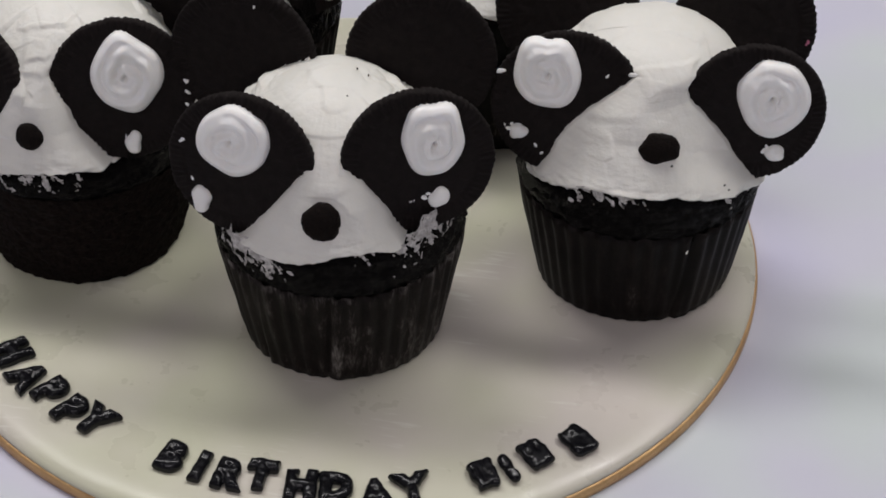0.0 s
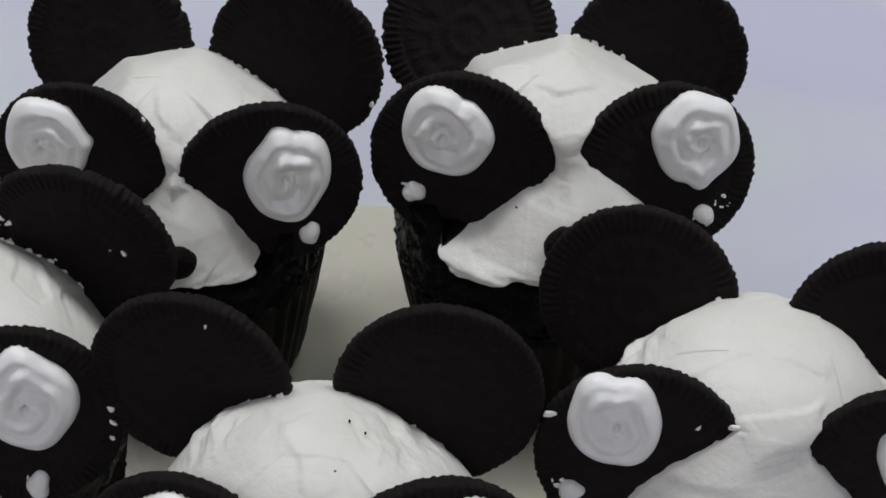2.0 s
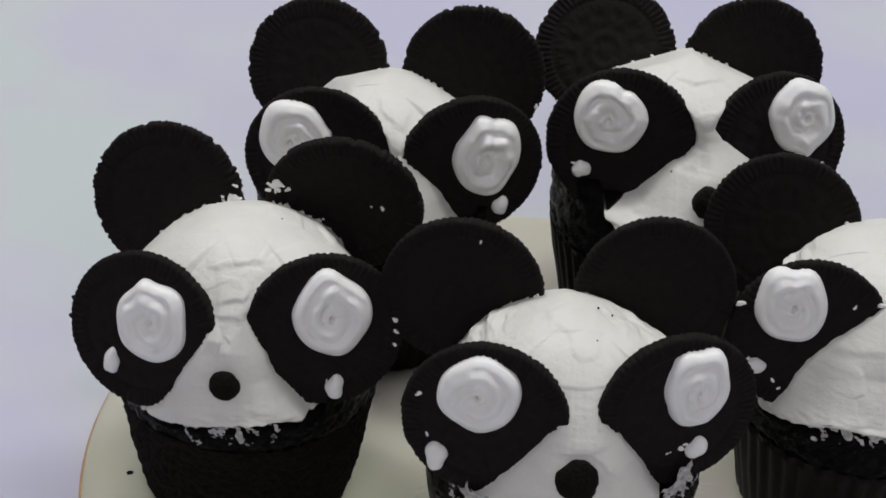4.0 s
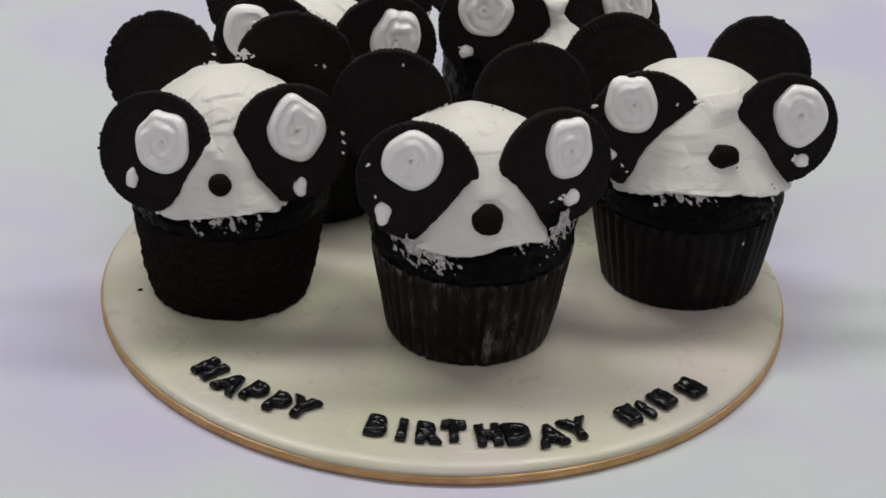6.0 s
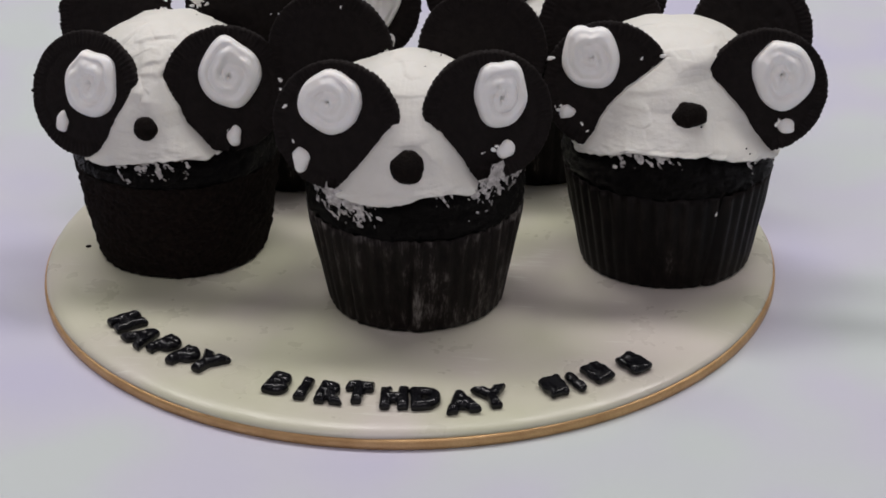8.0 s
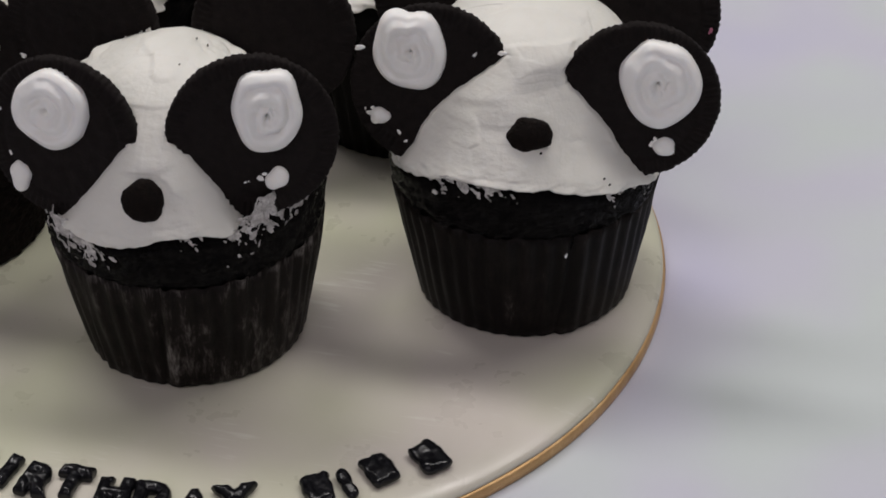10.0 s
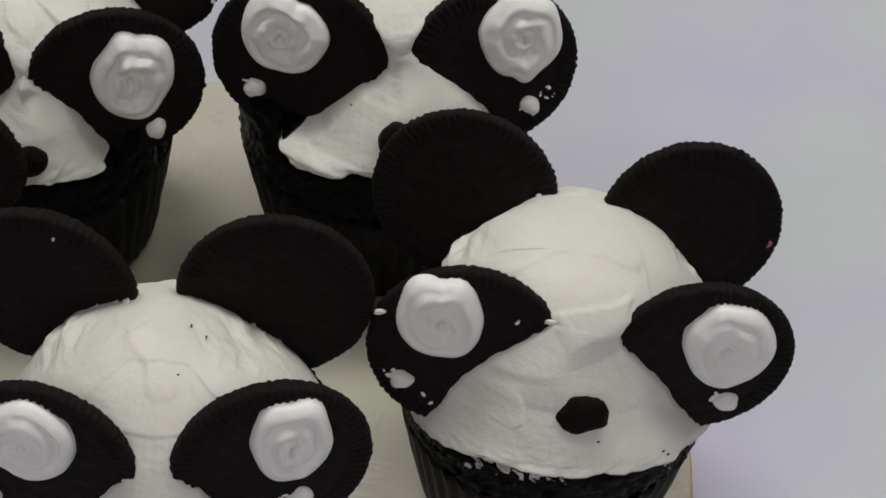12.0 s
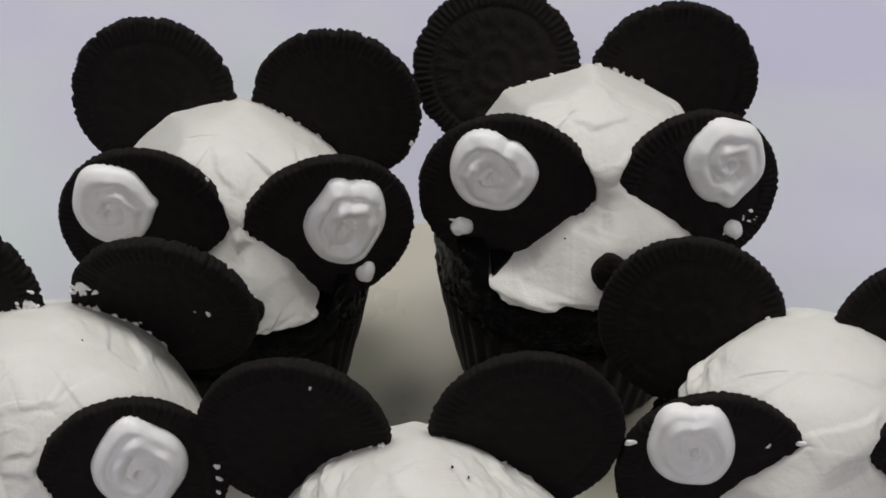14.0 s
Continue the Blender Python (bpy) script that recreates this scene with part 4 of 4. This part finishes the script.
spec = dict(COMMON, seed=4, at=(-53.9, 70.7), turn=5.16, label="black and white face cupcake behind the bare-sided one",
            case_mat=PAPER_CLEAN, case_label="pleated black paper case", back=(0.1, 0.05), lift=(5.0, 10.0), plates=((((-23.6, 7, 81), (-15, -5, 90.7), (-6.5, -11.7, 90.3), (1.8, -18, 87.3)), (0.3, 0.5, 0.8), 1.6), (((18.5, -1, 86), (19.7, 11, 81)), (-1, 0, 0.2), 1.2), (((-6, -24, 71), (-1, -29.8, 70), (3, -31.7, 70.7)), (0, 0, 1), 0.9)), strokes=(((-1, -26, 78), (0.2, 0, -1), 5, 0.3, 0.01), ((21, 8, 81.5), (-1, 0.1, 0.2), 8, 1.0, 0.01), ((15, 10, 86), (-1, 0.1, 0.2), 7, 0.7, 0.01), ((-8, -30, 68), (0.6, 0, 1), 6, 0.6, 0.01), ((6, -32, 68), (-0.3, 0, -1), 6, 0.7, 0.02), ((14, -31, 64), (0.5, 0, 1), 7, 0.7, 0.02), ((4, -35, 61), (0.2, 0, 1), 10, 0.7, 0)),
            creases=(((-2, -2, 92), (1, 0.2, 0), 18, 0.12),), lumps=(((8, -31, 66), 3.0, 1.2), ((-3, -31, 68), 2.6, 1.0), ((16, -29, 60), 2.6, 0.9), ((2, -34, 60), 3.0, 0.8), ((-20.5, 19, 82.5), 4, 2.2)), facets=(((-20, 20, 82.6), (-0.2, 0.44, 0.88)), ((3, 30.5, 82), (0.5, 0.39, 0.775)), ((-21, 20, 81.5), (-0.7, 0.1, 0.7))), peaks=(((60, 0.05, 0.3), (8, 0.10, 0.13)), ((105, 0.10, 0.22), (40, 0.05, 0.25), (78, -0.05, 0.1))), tear_r=((3.0, 3.2), (2.7, 3.2)), splashes=(((-3.6, 1.0, 0.8),), ((-3.2, 0.6, 0.6),)), crumbling=True, tufts=(2, 14), brim=3.0, swell=0.8, swell_h=19.0, top_z=93.0, cone=1.18, rough=0.55, edge=(55.0, 56.0, 53.0), shift=-4.0, knobs=((), ((105, 0.55, 0.3, 0.32), (50, 0.6, 0.28, 0.22), (300, 0.3, 0.3, -0.2), (0, 0.5, 0.25, 0.15), (200, 0.55, 0.3, 0.12), (255, 0.6, 0.2, 0.12))),
            ears=[((-26.0, 27.1, 81.2), (-0.155, -0.929, 0.336)), ((25.4, 21.5, 84.8), (-0.11, -0.968, 0.227))],
            eyes=[((-23.6, -17.4, 76.2), (-0.089, -0.979, 0.185)), ((24.6, -16.8, 75.2), (0.254, -0.958, 0.135))],
            muzzle=[[(0, 80), (-2.2, 75.5), (-6.4, 70.7), (-11.2, 64.9), (-21.5, 55)], [(2.9, 84.2), (4.9, 78.8), (11.1, 73), (16, 67), (19.5, 60), (22.5, 54.5), (24.3, 52.8)]], radii=(23.55, 23.5, 23.3, 23.6), tips=(-22, 25.5), rim_line=((-22, 55), (-12, 57), (5, 58.2), (12, 56.5), (18, 55.2), (24.2, 55), (26, 55)),
            pupils=[(-31.3, 83.1), (29.0, 78.9)], pupil_r=(11.3, 10.8), pupil_squash=(1.04, 1.26),
            tears=[(-32.5, 65.5), (34.4, 60.8)], nose=(4.5, 63.1), nose_r=(4.5, 4.5), nose_h=4.4)
cup = cupcake(spec)
for on, x, z, size in ((1, 46.5, 77, 0.9), (2, -6, 93, 0.6),):
    fleck(cup, spec, on, x, z, size)
for turn, size in ((-8, 0.8), (35, 0.5)):
    rim_crumb(cup, spec, 3, turn, size)

spec = dict(COMMON, seed=5, at=(42.9, 90.9), turn=7.67, label="tall black and white face cupcake at the back of the board",
            case_mat=PAPER_CLEAN, case_label="pleated black paper case", back=(0.13, 0.07), lift=(10.0, 5.0), plates=((((-20, 1.4, 95.7), (-12, -5.8, 98.2), (-3, -10.7, 97), (5.6, -5.4, 97)), (0, 1, 0.4), 1.3), (((-18.8, -23, 67.7), (-13, -27.7, 71.8), (-6.5, -31.2, 73.3), (-2.5, -33.4, 73.4)), (0, 0, 1), 1.3), (((-2, -25.8, 79.7), (5, -25.8, 80.7), (12, -23.7, 78)), (0, 0, 1), 0.8)), strokes=(((2, -25, 84), (0, 0, -1), 4, 0.4, 0), ((3, 4, 98), (-1, 0.3, 0), 10, 0.45, 0.01), ((-20, 2, 92), (1, 0.2, 0.2), 9, 0.7, 0.01)),
            creases=(((4, -30, 78), (-0.1, 0, 1), 12, 0.16), ((0, 4, 98), (0.9, 0.3, 0), 14, 0.12)), facets=(((-24, 21, 84.4), (-0.29, 0.43, 0.86)), ((0, 26, 89.4), (0.385, 0.378, 0.84)), ((-26.2, 20, 84), (-0.84, 0.1, 0.53))), lumps=(((-24, 20, 85), 4.5, 1.8), ((21, 16, 84), 4, 1.4), ((-2, 24, 91), 3.5, 0.8), ((-31, -24, 60.5), 2.4, 0.8)), peaks=(((95, 0.04, 0.3), (70, -0.08, 0.13), (150, 0.04, 0.3)), ((100, 0.11, 0.28), (38, 0.09, 0.28), (276, 0.14, 0.18), (255, -0.05, 0.12))), tear_r=((2.9, 2.9), (2.5, 3.0)), splashes=(((-2.4, 1.6, 0.9),), ((-2.4, -0.6, 1.0), (2.6, 2.6, 0.8), (4.6, 1.2, 0.6), (1.0, -3.0, 0.7))), crumbling=True, tufts=(7, 14), brim=3.4, swell=0.8, swell_h=21.0, top_z=99.0, rough=0.5, edge=(58.0, 62.5, 61.0), shift=-5.0, knobs=(((160, 0.35, 0.25, 0.16), (205, 0.3, 0.2, 0.2), (280, 0.45, 0.3, -0.22), (60, 0.2, 0.25, -0.22), (330, 0.6, 0.3, 0.12)), ((252, 0.75, 0.2, -0.15), (120, 0.5, 0.4, 0.12))),
            ears=[((-27.6, 27.2, 86.6), (-0.109, -0.831, 0.545)), ((22.8, 27.9, 81.7), (0.04, -0.97, 0.24))],
            eyes=[((-26.3, -16.6, 80.3), (-0.137, -0.968, 0.212)), ((24.6, -14.8, 79.1), (0.237, -0.922, 0.308))],
            muzzle=[[(-2.4, 85), (-3.3, 82), (-6.5, 77.8), (-10.8, 75), (-16.5, 69), (-20.6, 64), (-25, 61), (-33, 59.5)], [(2.1, 88), (5.5, 84), (12, 79), (18.3, 73.5), (22.8, 68.5), (28.3, 60.7)]], radii=(23.4, 24.0, 24.0, 23.6), tips=(-30, 29), rim_line=((-31, 61), (-25.8, 57.5), (-17, 58.8), (-9.5, 61.3), (-2.5, 60.2), (10, 61), (28, 58.5)),
            pupils=[(-30.2, 88.2), (31.2, 87.2)], pupil_r=(11.6, 11.3), pupil_squash=(1.04, 1.07),
            tears=[(-38.1, 70.2), (35.3, 67.3)], nose=(0.6, 70.3), nose_r=(5.1, 5.2), nose_h=4.4)
cup = cupcake(spec)
for a0, a1, z0, z1, cover in ((262, 300, -5, 0.5, 0.05),):
    smear(cup, spec, a0, a1, z0, z1, cover, spec["seed"] * 7 + a0 * 0.01)
for on, x, z, size in ((3, 40, 71.5, 0.8), (3, 41.5, 69, 0.6),):
    fleck(cup, spec, on, x, z, size)
for on, turn, size in ((0, 190, 0.6), (3, 10, 0.5)):
    rim_crumb(cup, spec, on, turn, size)
for x, y in ((-12.0, -33.5),):
    cream_speck(cup, spec, x, y, 0.3)


# ---- writing on the board ----
def letter(char, at, turn, size=11.0):
    curve = bpy.data.curves.new("letter", "FONT")
    curve.body, curve.size = char, size * 1.28 * MM
    curve.align_x, curve.align_y = "CENTER", "CENTER"
    curve.offset, curve.bevel_depth, curve.bevel_resolution, curve.extrude = -0.5 * MM, 2.1 * MM, 4, 0.05 * MM
    tmp = bpy.data.objects.new("letter_outline", curve)
    scene.collection.objects.link(tmp)
    bpy.context.view_layer.update()
    rope = bpy.data.objects.new("letter_rope", bpy.data.meshes.new_from_object(tmp.evaluated_get(bpy.context.evaluated_depsgraph_get())))
    scene.collection.objects.link(rope)
    melt = rope.modifiers.new("melt", "REMESH")
    melt.mode, melt.voxel_size = "VOXEL", 0.3 * MM
    soften = rope.modifiers.new("soften", "SMOOTH")
    soften.factor, soften.iterations = 0.5, 6
    bpy.context.view_layer.update()
    me = bpy.data.meshes.new_from_object(rope.evaluated_get(bpy.context.evaluated_depsgraph_get()))
    bpy.data.objects.remove(tmp)
    bpy.data.objects.remove(rope)
    for v in me.vertices:
        q = v.co / MM
        v.co += 0.35 * MM * Vector((fbm(q.x * 0.22 + at[0], q.y * 0.22, 1.0, 2), fbm(q.x * 0.22 + at[0], q.y * 0.22, 6.0, 2), 0.9 * fbm(q.x * 0.3 + at[0], q.y * 0.3, 3.0, 2)))
    me.materials.clear()
    me.materials.append(ICING)
    me.shade_smooth()
    ob = tagged(new("letter", me), f"glossy black piped icing letter {char} on the board", "letter", "letters on the board")
    ob.matrix_world = pose(at[0] * MM, at[1] * MM, 1.3 * MM, 0, 0, turn) @ Matrix.Diagonal((0.87, 0.97, 1.0, 1))
    return ob


WORDS = [
    ("HAPPY", [(-90.0, -81.2), (-81.0, -91.5), (-71.8, -96.0), (-62.9, -102.9), (-53.9, -105.9)]),
    ("BIRTHDAY", [(-25.8, -116.5), (-16.1, -118.9), (-7.2, -120.3), (2.8, -118.8), (15.6, -120.7), (26.0, -119.5), (38.4, -120.0), (48.4, -115.1)]),
]
for word, places in WORDS:
    for char, (x, y) in zip(word, places):
        letter(char, (x, y), math.degrees(math.atan2(y, x)) + 90)


def icing_bar(at, turn, width, height):
    """A plain bar of icing where a name is written."""
    bm = bmesh.new()
    box(bm, (-width / 2 * MM, -height / 2 * MM, -0.2 * MM), (width / 2 * MM, height / 2 * MM, 3.0 * MM))
    bmesh.ops.bevel(bm, geom=list(bm.edges), offset=1.55 * MM, segments=5, affect="EDGES", profile=0.5)
    bmesh.ops.subdivide_edges(bm, edges=[e for e in bm.edges if e.calc_length() > 2 * MM], cuts=7, use_grid_fill=True)
    for v in bm.verts:
        p = (v.co / MM + Vector((at[0], at[1], 0))) * 0.3
        v.co += 0.75 * MM * Vector((fbm(p.x, p.y, 1.0, 2), fbm(p.x, p.y, 6.0, 2), 0.8 * fbm(p.x, p.y, 3.0, 2) * smoothstep(0.5 * MM, 2 * MM, v.co.z)))
    ob = tagged(part("icing_bar", bm, ICING), "glossy black bar of piped icing on the board", "icing bar", "icing bars on the board")
    ob.matrix_world = pose(at[0] * MM, at[1] * MM, 0.2 * MM, 0, 0, turn)
    return ob


for (x, y), w in zip([(68.1, -104.8), (75.0, -101.0), (81.8, -93.4), (93.5, -84.9)], (8.0, 3.6, 8.5, 8.5)):
    icing_bar((x, y), math.degrees(math.atan2(y, x)) + 90, w, 11.5)

# ---- a crumb on the board ----
flake = blob("dark_speck", None, pose(-0.1232, -0.0211, 0.0003, 0, 0, 25), 1.1, 0.7, 0.5, 91, CAKE_BARE)
tagged(flake, "small dark brown cake crumb lying on the board", "crumb")
